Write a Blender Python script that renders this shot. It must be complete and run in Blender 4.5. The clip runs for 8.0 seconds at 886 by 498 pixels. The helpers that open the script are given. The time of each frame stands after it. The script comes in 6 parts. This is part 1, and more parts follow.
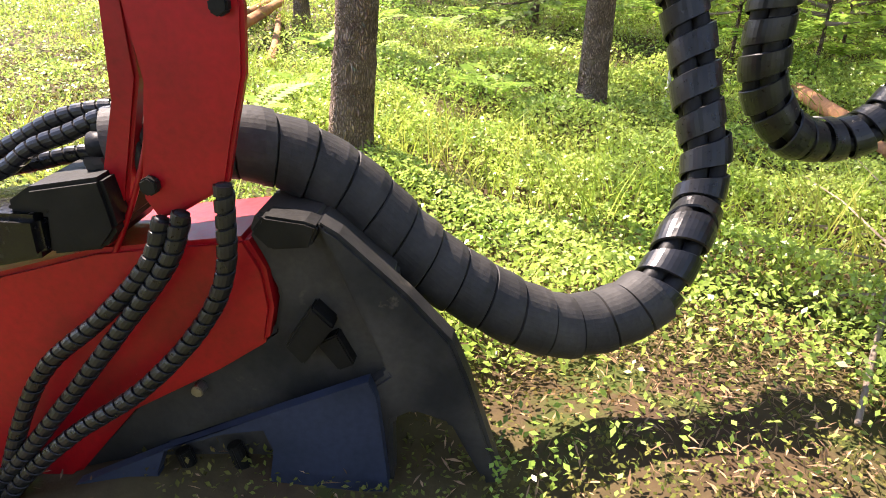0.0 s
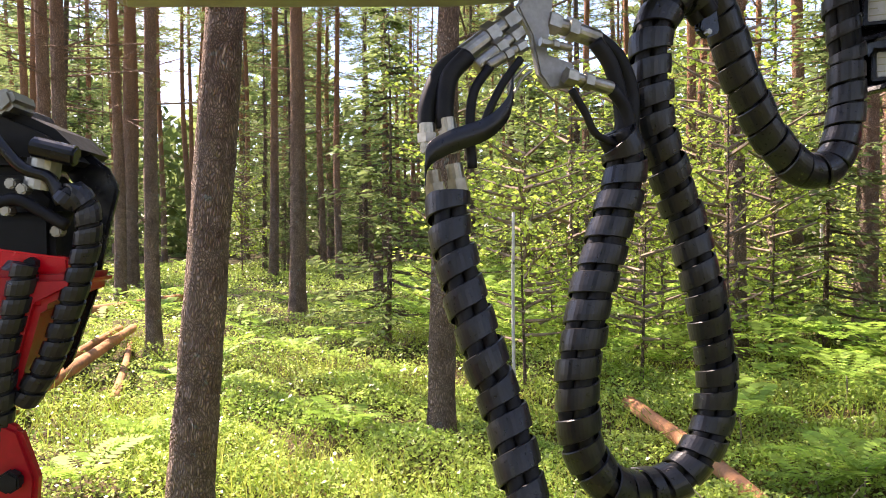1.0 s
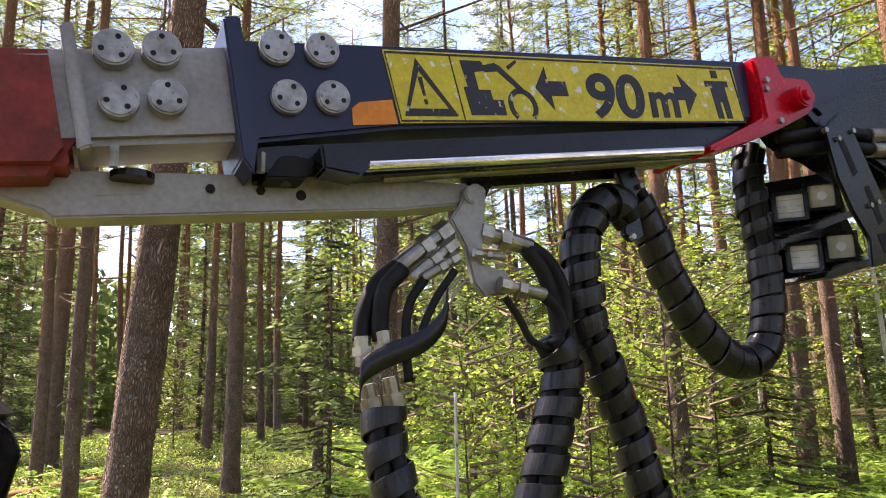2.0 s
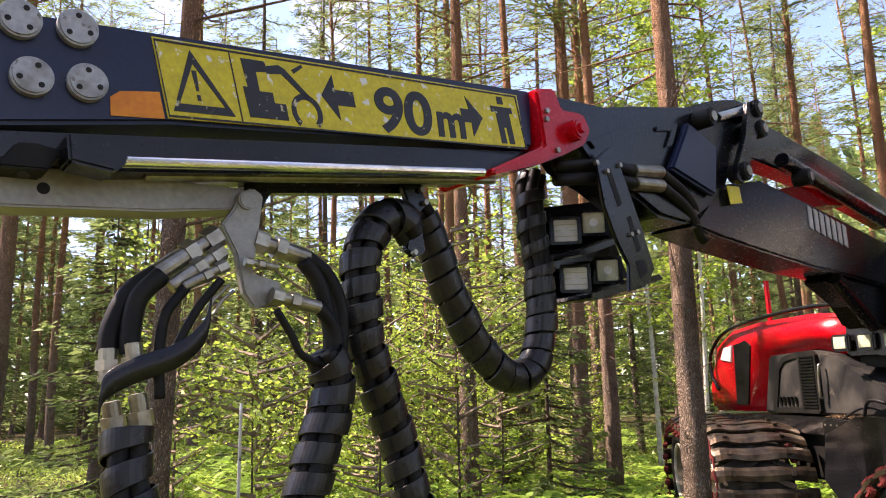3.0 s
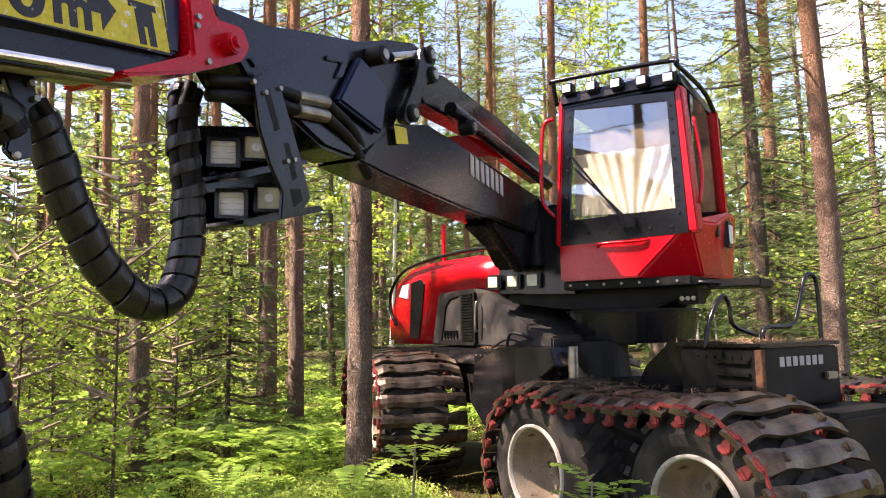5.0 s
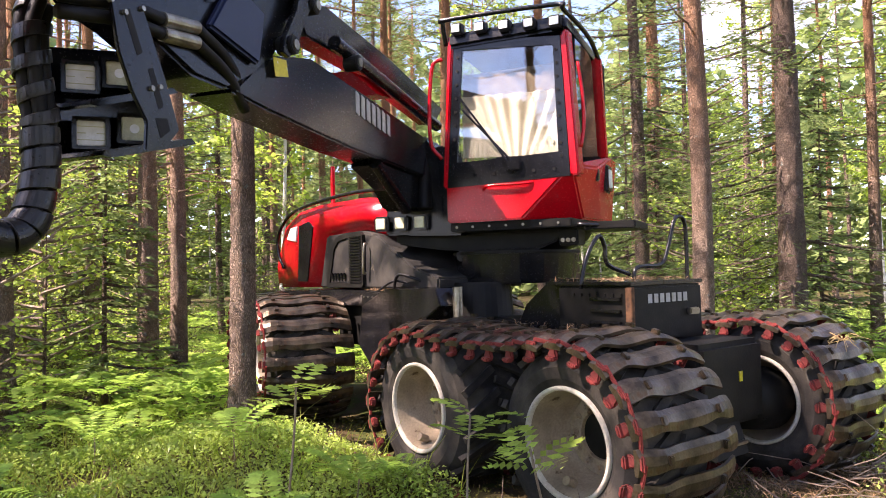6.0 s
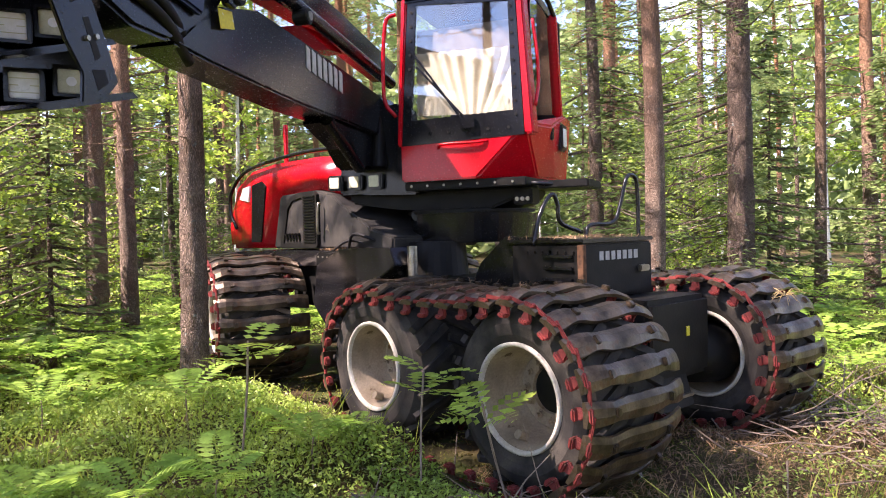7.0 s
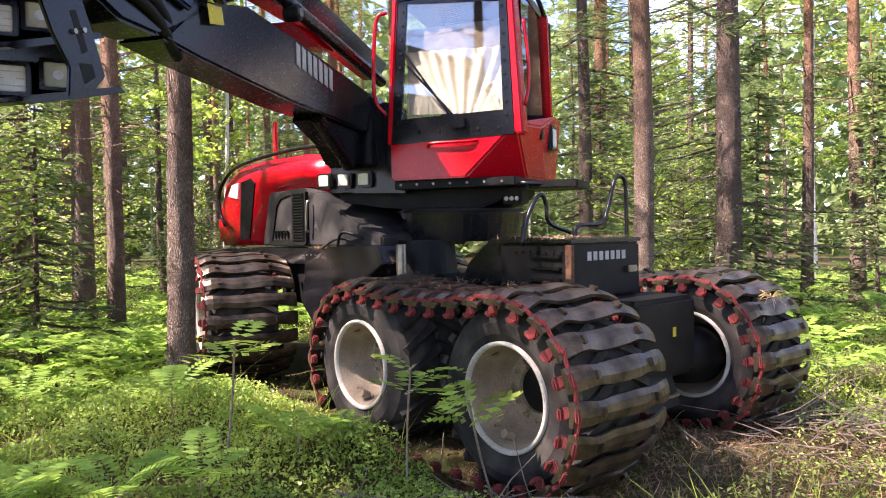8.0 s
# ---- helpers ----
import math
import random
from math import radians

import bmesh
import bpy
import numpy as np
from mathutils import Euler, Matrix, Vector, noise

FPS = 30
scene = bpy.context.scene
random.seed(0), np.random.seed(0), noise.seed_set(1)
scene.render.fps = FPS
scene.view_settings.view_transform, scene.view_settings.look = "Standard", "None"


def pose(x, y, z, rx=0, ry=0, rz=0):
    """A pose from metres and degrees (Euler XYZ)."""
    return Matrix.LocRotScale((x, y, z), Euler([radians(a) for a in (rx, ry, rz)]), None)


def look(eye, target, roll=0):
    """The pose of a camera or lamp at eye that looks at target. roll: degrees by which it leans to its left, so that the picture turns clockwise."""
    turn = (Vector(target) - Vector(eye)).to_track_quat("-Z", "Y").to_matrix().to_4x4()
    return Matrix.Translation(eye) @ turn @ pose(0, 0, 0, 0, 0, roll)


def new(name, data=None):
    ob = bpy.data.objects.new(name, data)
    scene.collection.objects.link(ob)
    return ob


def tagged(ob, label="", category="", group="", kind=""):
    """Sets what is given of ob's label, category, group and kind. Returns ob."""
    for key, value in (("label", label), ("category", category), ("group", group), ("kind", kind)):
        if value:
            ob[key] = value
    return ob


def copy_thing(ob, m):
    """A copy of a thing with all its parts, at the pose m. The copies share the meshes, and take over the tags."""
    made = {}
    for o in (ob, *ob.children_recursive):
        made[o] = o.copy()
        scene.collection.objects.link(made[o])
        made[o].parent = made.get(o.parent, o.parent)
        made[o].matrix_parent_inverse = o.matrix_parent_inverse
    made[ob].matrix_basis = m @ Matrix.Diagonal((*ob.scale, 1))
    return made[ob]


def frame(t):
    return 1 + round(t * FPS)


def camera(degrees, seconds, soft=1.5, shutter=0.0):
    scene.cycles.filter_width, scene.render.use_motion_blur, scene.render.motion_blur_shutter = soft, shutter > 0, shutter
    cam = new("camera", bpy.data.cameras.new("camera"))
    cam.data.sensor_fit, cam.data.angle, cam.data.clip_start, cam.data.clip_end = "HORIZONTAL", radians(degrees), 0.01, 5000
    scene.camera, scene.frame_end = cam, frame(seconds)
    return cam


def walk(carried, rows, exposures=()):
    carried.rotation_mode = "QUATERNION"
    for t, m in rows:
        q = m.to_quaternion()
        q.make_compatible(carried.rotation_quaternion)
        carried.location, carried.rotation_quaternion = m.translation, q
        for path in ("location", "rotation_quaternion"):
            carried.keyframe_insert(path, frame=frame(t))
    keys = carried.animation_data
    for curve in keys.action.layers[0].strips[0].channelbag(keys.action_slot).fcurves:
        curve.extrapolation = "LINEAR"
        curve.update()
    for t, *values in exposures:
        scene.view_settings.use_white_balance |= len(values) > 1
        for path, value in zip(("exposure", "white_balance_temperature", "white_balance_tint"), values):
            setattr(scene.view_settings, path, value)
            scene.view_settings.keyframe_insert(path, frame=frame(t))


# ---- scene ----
cam = camera(63.0, 8.0, soft=1.0)
PATH = [
    (0, (0.32, -0.57, 1.309), (0.16, 1.249, 0.492), 0.8),
    (0.5, (0.388, -0.55, 1.478), (0.389, 1.41, 1.081), 0.5),
    (1, (0.437, -0.572, 1.613), (0.624, 1.419, 1.569), -0.3),
    (1.2, (0.449, -0.569, 1.674), (0.701, 1.414, 1.74), -1.0),
    (2.3, (0.488, -0.552, 1.827), (0.92, 1.355, 2.245), -1.4),
    (2.5, (0.522, -0.545, 1.835), (1.067, 1.336, 2.242), -1.5),
    (3, (0.621, -0.55, 1.835), (1.445, 1.23, 2.222), -1.5),
    (3.5, (0.714, -0.576, 1.819), (1.758, 1.096, 2.16), -1.5),
    (4, (0.801, -0.604, 1.812), (2.004, 0.967, 2.106), -1.8),
    (4.5, (0.878, -0.623, 1.793), (2.221, 0.836, 2.048), -1.4),
    (5, (0.941, -0.649, 1.777), (2.401, 0.703, 1.981), -1.2),
    (6.5, (1.048, -0.716, 1.707), (2.736, 0.356, 1.689), -1.5),
    (7, (1.061, -0.723, 1.699), (2.764, 0.324, 1.642), -1.6),
    (7.5, (1.066, -0.723, 1.689), (2.783, 0.3, 1.626), -1.3),
    (8, (1.067, -0.732, 1.694), (2.784, 0.291, 1.635), -1.0),
]
walk(cam, [(t, look(eye, target, roll)) for t, eye, target, roll in PATH],
     [(0, 2.3, 6700, 25), (1, 2.15, 6900, 30), (2.5, 1.85, 7100, 31), (4.5, 2.12, 7100, 33), (8, 2.2, 6350, 34)])

# ---- world, sun ----
SUN_AZ, SUN_EL = radians(140), radians(52)
world = bpy.data.worlds.new("sky")
scene.world = world
world.use_nodes = True
wn = world.node_tree
sky = wn.nodes.new("ShaderNodeTexSky")
sky.sky_type, sky.sun_disc = "NISHITA", False
sky.sun_elevation, sky.sun_rotation = SUN_EL, math.pi / 2 - SUN_AZ
sky.air_density, sky.dust_density, sky.ozone_density = 1.0, 0.4, 3.0
# broken white clouds over the blue
wco, wno, wra, wmx = (wn.nodes.new(k) for k in ("ShaderNodeTexCoord", "ShaderNodeTexNoise", "ShaderNodeValToRGB", "ShaderNodeMix"))
wno.inputs["Scale"].default_value, wno.inputs["Detail"].default_value, wno.inputs["Roughness"].default_value = 2.6, 7, 0.6
wra.color_ramp.elements[0].position, wra.color_ramp.elements[1].position = 0.53, 0.70
wmx.data_type = "RGBA"
wmx.inputs[7].default_value = (4.4, 4.5, 4.8, 1)
wn.links.new(wco.outputs["Generated"], wno.inputs["Vector"])
wn.links.new(wno.outputs[0], wra.inputs[0])
wn.links.new(wra.outputs[0], wmx.inputs[0])
wn.links.new(sky.outputs[0], wmx.inputs[6])
wn.links.new(wmx.outputs[2], wn.nodes["Background"].inputs[0])
wn.nodes["Background"].inputs[1].default_value = 0.12
sun = new("sun", bpy.data.lights.new("sun", "SUN"))
sun.data.energy, sun.data.angle, sun.data.color = 5.0, radians(0.6), (1.0, 0.92, 0.78)
sun.matrix_world = look((20 * math.cos(SUN_AZ), 20 * math.sin(SUN_AZ), 20 * math.tan(SUN_EL)), (0, 0, 0))

# ---- materials ----


def mat(name, a, b=None, scale=8.0, rough=0.5, metal=0.0, bump=0.0, bscale=60.0, edge=(0.4, 0.65), thin=0.0, islands=0.0, wear=None, wear_at=0.68):
    """A surface with two scales of colour variation, optional wear patches, relief and thin-leaf light."""
    m = bpy.data.materials.new(name)
    m.use_nodes = True
    nt = m.node_tree
    bs = nt.nodes["Principled BSDF"]
    N, LK = nt.nodes.new, nt.links.new
    co = N("ShaderNodeTexCoord")
    b = b or tuple(0.7 * v for v in a)
    n1 = N("ShaderNodeTexNoise")
    n1.inputs["Scale"].default_value, n1.inputs["Detail"].default_value = scale, 8
    LK(co.outputs["Object"], n1.inputs["Vector"])
    r1 = N("ShaderNodeValToRGB")
    r1.color_ramp.elements[0].position, r1.color_ramp.elements[1].position = edge
    r1.color_ramp.elements[0].color, r1.color_ramp.elements[1].color = (*a, 1), (*b, 1)
    LK(n1.outputs[0], r1.inputs[0])
    col = r1.outputs[0]
    n2 = N("ShaderNodeTexNoise")
    n2.inputs["Scale"].default_value, n2.inputs["Detail"].default_value = bscale, 6
    LK(co.outputs["Object"], n2.inputs["Vector"])
    mx = N("ShaderNodeMix")
    mx.data_type, mx.blend_type = "RGBA", "OVERLAY"
    mx.inputs[0].default_value = 0.35
    LK(col, mx.inputs[6])
    LK(n2.outputs[0], mx.inputs[7])
    col = mx.outputs[2]
    if wear:
        n3 = N("ShaderNodeTexNoise")
        n3.inputs["Scale"].default_value, n3.inputs["Detail"].default_value, n3.inputs["Roughness"].default_value = scale * 1.7, 8, 0.6
        LK(co.outputs["Object"], n3.inputs["Vector"])
        r3 = N("ShaderNodeValToRGB")
        r3.color_ramp.elements[0].position, r3.color_ramp.elements[1].position = wear_at, wear_at + 0.05
        LK(n3.outputs[0], r3.inputs[0])
        m3 = N("ShaderNodeMix")
        m3.data_type = "RGBA"
        LK(r3.outputs[0], m3.inputs[0])
        LK(col, m3.inputs[6])
        m3.inputs[7].default_value = (*wear, 1)
        col = m3.outputs[2]
    if islands:
        ge = N("ShaderNodeNewGeometry")
        hs = N("ShaderNodeHueSaturation")
        mr = N("ShaderNodeMapRange")
        mr.inputs["To Min"].default_value, mr.inputs["To Max"].default_value = 1 - islands, 1 + islands
        LK(ge.outputs["Random Per Island"], mr.inputs[0])
        LK(mr.outputs[0], hs.inputs["Value"])
        LK(col, hs.inputs["Color"])
        col = hs.outputs[0]
    LK(col, bs.inputs["Base Color"])
    bs.inputs["Metallic"].default_value = metal
    bs.inputs["Specular IOR Level"].default_value = 0.16 if rough > 0.45 else 0.36
    rr = N("ShaderNodeMapRange")
    rr.inputs["To Min"].default_value, rr.inputs["To Max"].default_value = max(0.03, rough - 0.12), min(1, rough + 0.15)
    LK(n2.outputs[0], rr.inputs[0])
    LK(rr.outputs[0], bs.inputs["Roughness"])
    if bump:
        bp = N("ShaderNodeBump")
        bp.inputs["Strength"].default_value, bp.inputs["Distance"].default_value = bump, 0.01
        LK(n2.outputs[0], bp.inputs["Height"])
        LK(bp.outputs[0], bs.inputs["Normal"])
    if thin:
        tr = N("ShaderNodeBsdfTranslucent")
        LK(col, tr.inputs[0])
        ms = N("ShaderNodeMixShader")
        ms.inputs[0].default_value = thin
        LK(bs.outputs[0], ms.inputs[1])
        LK(tr.outputs[0], ms.inputs[2])
        LK(ms.outputs[0], nt.nodes["Material Output"].inputs[0])
    return m


RED = mat("red_paint", (0.56, 0.004, 0.010), (0.44, 0.004, 0.009), 3, 0.22, wear=(0.30, 0.03, 0.03), wear_at=0.80)
# scuffed red of the head, darkened for the shade it hangs in
RED_SHADED = mat("shaded_scuffed_red", (0.32, 0.003, 0.007), (0.23, 0.003, 0.006), 5, 0.36, wear=(0.5, 0.12, 0.10), wear_at=0.72)
BLACK = mat("black_paint", (0.0045, 0.0045, 0.0055), (0.008, 0.008, 0.009), 4, 0.22, wear=(0.05, 0.042, 0.035), wear_at=0.78)
MATT = mat("dusty_black_metal", (0.006, 0.006, 0.006), (0.013, 0.012, 0.010), 6, 0.5, bump=0.12, wear=(0.12, 0.085, 0.05), wear_at=0.74)
NAVY = mat("navy_paint", (0.008, 0.013, 0.042), (0.011, 0.017, 0.048), 3, 0.32, wear=(0.16, 0.17, 0.19), wear_at=0.74)
SLATE = mat("slate_blue_paint", (0.026, 0.033, 0.055), (0.018, 0.023, 0.038), 4, 0.5, wear=(0.12, 0.10, 0.08), wear_at=0.70)
SILVER = mat("silver_paint", (0.28, 0.275, 0.265), (0.20, 0.19, 0.18), 5, 0.42, 0.2, wear=(0.16, 0.13, 0.11), wear_at=0.70)
STEEL = mat("zinc_steel", (0.34, 0.32, 0.27), (0.22, 0.20, 0.16), 12, 0.35, 0.9, wear=(0.25, 0.20, 0.12), wear_at=0.66)
DISC = mat("worn_disc_paint", (0.36, 0.37, 0.39), (0.22, 0.22, 0.22), 18, 0.5, 0.2, wear=(0.18, 0.17, 0.15), wear_at=0.60)
CHROME = mat("chrome", (0.75, 0.75, 0.74), (0.6, 0.6, 0.58), 10, 0.15, 1.0)
RUBBER = mat("hose_rubber", (0.008, 0.008, 0.009), (0.015, 0.014, 0.013), 9, 0.5, bump=0.08, bscale=160)
WRAP = mat("black_plastic_wrap", (0.009, 0.009, 0.010), (0.015, 0.015, 0.016), 10, 0.30, bump=0.03, wear=(0.035, 0.034, 0.032), wear_at=0.70)
WRAP_OLD = mat("scuffed_grey_wrap", (0.028, 0.027, 0.026), (0.048, 0.045, 0.042), 8, 0.6, bump=0.15, wear=(0.025, 0.025, 0.025), wear_at=0.66)
TYRE = mat("tyre_rubber", (0.024, 0.022, 0.020), (0.066, 0.057, 0.046), 5, 0.85, bump=0.25, bscale=90)
# brown dirt, and the wheel's inner shade put into the colour
DISH = mat("dirty_shaded_rim_dish", (0.30, 0.24, 0.165), (0.20, 0.155, 0.105), 4, 0.7, wear=(0.09, 0.06, 0.035), wear_at=0.6)
RIM = mat("cream_rim_paint", (0.52, 0.48, 0.40), (0.40, 0.36, 0.29), 5, 0.55, wear=(0.22, 0.16, 0.10), wear_at=0.64)
SHOE = mat("worn_track_steel", (0.045, 0.033, 0.022), (0.125, 0.094, 0.063), 7, 0.32, 0.6, bump=0.2, wear=(0.10, 0.06, 0.035), wear_at=0.58)
LUG = mat("red_oxide_steel", (0.23, 0.040, 0.034), (0.14, 0.032, 0.028), 9, 0.6, bump=0.15, wear=(0.12, 0.07, 0.05), wear_at=0.62)
CLOTH = mat("beige_curtain", (0.82, 0.72, 0.57), (0.74, 0.63, 0.49), 3, 0.9, bump=0.1)
DARK = mat("dark_interior", (0.02, 0.02, 0.022), (0.03, 0.03, 0.032), 4, 0.8)
YELLOW = mat("yellow_sign_film", (0.60, 0.49, 0.02), (0.52, 0.42, 0.02), 13, 0.4, wear=(0.66, 0.65, 0.60), wear_at=0.60)
INK = mat("black_sign_ink", (0.015, 0.016, 0.022), (0.022, 0.022, 0.028), 16, 0.45, wear=(0.5, 0.46, 0.30), wear_at=0.62)
ORANGE = mat("orange_reflector", (0.75, 0.25, 0.01), (0.62, 0.18, 0.01), 8, 0.4, wear=(0.55, 0.35, 0.15), wear_at=0.7)
RUST = mat("flaking_rust", (0.17, 0.085, 0.045), (0.07, 0.04, 0.025), 30, 0.85, bump=0.3)
DUSTY = mat("dusty_black_plastic", (0.016, 0.016, 0.016), (0.050, 0.046, 0.040), 3.5, 0.55, bump=0.1, wear=(0.085, 0.072, 0.055), wear_at=0.64)
WHITE = mat("pale_mark", (0.42, 0.41, 0.39), (0.33, 0.32, 0.30), 30, 0.6)
LAMP = mat("lamp_lens", (0.92, 0.92, 0.90), (0.84, 0.84, 0.80), 30, 0.18, bump=0.3, bscale=120)
# lens colour darker and yellower than LAMP
LAMP_DIM = mat("dull_lamp_lens", (0.58, 0.56, 0.38), (0.68, 0.66, 0.48), 20, 0.4, bump=0.2, bscale=120)
SOIL = mat("forest_soil", (0.060, 0.038, 0.020), (0.070, 0.060, 0.022), 1.3, 0.95, bump=0.6, bscale=25, wear=(0.050, 0.060, 0.014), wear_at=0.52)
LOGBARK = mat("pine_log_bark", (0.42, 0.20, 0.09), (0.26, 0.13, 0.07), 9, 0.85, bump=0.5, bscale=40)
TWIG = mat("dry_twig", (0.26, 0.20, 0.15), (0.16, 0.12, 0.09), 12, 0.9)
LEAF = mat("bilberry_leaf", (0.42, 0.53, 0.115), (0.25, 0.38, 0.065), 1.2, 0.30, thin=0.5, islands=0.4)
FERN = mat("fern_leaf", (0.34, 0.50, 0.085), (0.22, 0.37, 0.055), 2, 0.5, thin=0.5, islands=0.3)
BIRCH = mat("broad_leaf", (0.42, 0.54, 0.09), (0.28, 0.40, 0.06), 1, 0.45, thin=0.5, islands=0.35)
SPRUCE = mat("spruce_needles", (0.25, 0.32, 0.11), (0.15, 0.21, 0.07), 0.8, 0.6, thin=0.45, islands=0.4)
PINE = mat("pine_needles", (0.27, 0.33, 0.11), (0.18, 0.24, 0.08), 0.8, 0.6, thin=0.45, islands=0.4)
GRASS = mat("grass_blade", (0.27, 0.38, 0.045), (0.36, 0.36, 0.08), 3, 0.5, thin=0.4, islands=0.3)
MOSS = mat("brown_moss", (0.13, 0.15, 0.03), (0.13, 0.08, 0.03), 2.5, 0.9, thin=0.3, islands=0.4)
LITTER = mat("dead_litter", (0.32, 0.205, 0.115), (0.17, 0.105, 0.055), 6, 0.95, islands=0.4)


def bark_material(name, low, low2, high, z0, z1):
    m = mat(name, low, low2, 7, 0.9, bump=0.9, bscale=30, wear=(0.42, 0.44, 0.38), wear_at=0.63)
    nt = m.node_tree
    bs = nt.nodes["Principled BSDF"]
    link = bs.inputs["Base Color"].links[0]
    co, se = nt.nodes.new("ShaderNodeTexCoord"), nt.nodes.new("ShaderNodeSeparateXYZ")
    nt.links.new(co.outputs["Object"], se.inputs[0])
    mr = nt.nodes.new("ShaderNodeMapRange")
    mr.inputs["From Min"].default_value, mr.inputs["From Max"].default_value = z0, z1
    nt.links.new(se.outputs["Z"], mr.inputs[0])
    vo = nt.nodes.new("ShaderNodeTexVoronoi")
    mp = nt.nodes.new("ShaderNodeMapping")
    mp.inputs["Scale"].default_value = (18, 18, 5.0)
    nt.links.new(co.outputs["Object"], mp.inputs[0])
    dn, dv = nt.nodes.new("ShaderNodeTexNoise"), nt.nodes.new("ShaderNodeVectorMath")
    dn.inputs["Scale"].default_value = 5.0
    nt.links.new(co.outputs["Object"], dn.inputs["Vector"])
    dv.operation = "MULTIPLY_ADD"
    dv.inputs[1].default_value = (2.2, 2.2, 2.2)
    nt.links.new(dn.outputs["Color"], dv.inputs[0])
    nt.links.new(mp.outputs[0], dv.inputs[2])
    nt.links.new(dv.outputs[0], vo.inputs["Vector"])
    vo.feature = "DISTANCE_TO_EDGE"
    ra = nt.nodes.new("ShaderNodeMapRange")
    ra.inputs["From Max"].default_value = 0.34
    ra.inputs["To Min"].default_value = 0.34
    nt.links.new(vo.outputs["Distance"], ra.inputs[0])
    mx = nt.nodes.new("ShaderNodeMix")
    mx.data_type = "RGBA"
    nt.links.new(mr.outputs[0], mx.inputs[0])
    nt.links.new(link.from_socket, mx.inputs[6])
    mx.inputs[7].default_value = (*high, 1)
    mul = nt.nodes.new("ShaderNodeMix")
    mul.data_type, mul.blend_type = "RGBA", "MULTIPLY"
    mul.inputs[0].default_value = 1.0
    nt.links.new(mx.outputs[2], mul.inputs[6])
    nt.links.new(ra.outputs[0], mul.inputs[7])
    nt.links.new(mul.outputs[2], bs.inputs["Base Color"])
    bp = [n for n in nt.nodes if n.type == "BUMP"][0]
    bp.inputs["Distance"].default_value = 0.06
    nt.links.new(ra.outputs[0], bp.inputs["Height"])
    return m


BARK = bark_material("pine_bark", (0.50, 0.37, 0.28), (0.34, 0.24, 0.175), (0.66, 0.33, 0.17), 2.0, 6.5)
BARK_SPRUCE = bark_material("spruce_bark", (0.33, 0.24, 0.185), (0.24, 0.175, 0.135), (0.34, 0.23, 0.17), 3.0, 12.0)
BARK_BIRCH = mat("birch_bark", (0.62, 0.60, 0.55), (0.45, 0.42, 0.38), 9, 0.7, wear=(0.05, 0.045, 0.04), wear_at=0.62)

GLASS = bpy.data.materials.new("cab_glass")
GLASS.use_nodes = True
gn = GLASS.node_tree
gt, gg, gm = gn.nodes.new("ShaderNodeBsdfTransparent"), gn.nodes.new("ShaderNodeBsdfGlossy"), gn.nodes.new("ShaderNodeMixShader")
gt.inputs[0].default_value = (0.80, 0.84, 0.84, 1)
gg.inputs["Roughness"].default_value = 0.03
gfr = gn.nodes.new("ShaderNodeFresnel")
gfr.inputs[0].default_value = 1.55
gadd = gn.nodes.new("ShaderNodeMath")
gadd.operation = "ADD"
gadd.inputs[1].default_value = 0.10
gn.links.new(gfr.outputs[0], gadd.inputs[0])
gn.links.new(gadd.outputs[0], gm.inputs[0])
gn.links.new(gt.outputs[0], gm.inputs[1])
gn.links.new(gg.outputs[0], gm.inputs[2])
gn.links.new(gm.outputs[0], gn.nodes["Material Output"].inputs[0])

# ---- mesh helpers ----


def part(name, bm, material, parent=None, label="", smooth=False, m=None):
    me = bpy.data.meshes.new(name)
    bmesh.ops.recalc_face_normals(bm, faces=bm.faces)
    bm.to_mesh(me)
    bm.free()
    me.materials.append(material)
    if smooth:
        me.polygons.foreach_set("use_smooth", [True] * len(me.polygons))
    ob = new(name, me)
    if parent is not None:
        ob.parent = parent
    if m is not None:
        ob.matrix_basis = m
    if label:
        tagged(ob, label)
    return ob


def sharp(bm, width):
    if width > 0:
        es = [e for e in bm.edges if e.is_manifold and e.calc_face_angle(0) > 0.5]
        bmesh.ops.bevel(bm, geom=es, offset=width, segments=2, affect="EDGES", clamp_overlap=True)
    return bm


def box(x0, x1, y0, y1, z0, z1, bevel=0.008, bm=None):
    own = bm is None
    t = bmesh.new()
    bmesh.ops.create_cube(t, size=1, matrix=Matrix.Translation(((x0 + x1) / 2, (y0 + y1) / 2, (z0 + z1) / 2)) @ Matrix.Diagonal((abs(x1 - x0), abs(y1 - y0), abs(z1 - z0), 1)))
    sharp(t, bevel)
    return t if own else merge(bm, t)


def merge(bm, other):
    me = bpy.data.meshes.new("tmp")
    other.to_mesh(me)
    other.free()
    bm.from_mesh(me)
    bpy.data.meshes.remove(me)
    return bm


def prism(poly, d0, d1, axis=1, bevel=0.006):
    """A plate: the outline poly in the two other axes, from d0 to d1 along axis."""
    bm = bmesh.new()

    def at(p, d):
        q = list(p)
        q.insert(axis, d)
        return q
    a = [bm.verts.new(at(p, d0)) for p in poly]
    b = [bm.verts.new(at(p, d1)) for p in poly]
    bm.faces.new(a)
    bm.faces.new(b[::-1])
    for i in range(len(poly)):
        j = (i + 1) % len(poly)
        bm.faces.new((a[i], b[i], b[j], a[j]))
    bmesh.ops.recalc_face_normals(bm, faces=bm.faces)
    return sharp(bm, bevel)


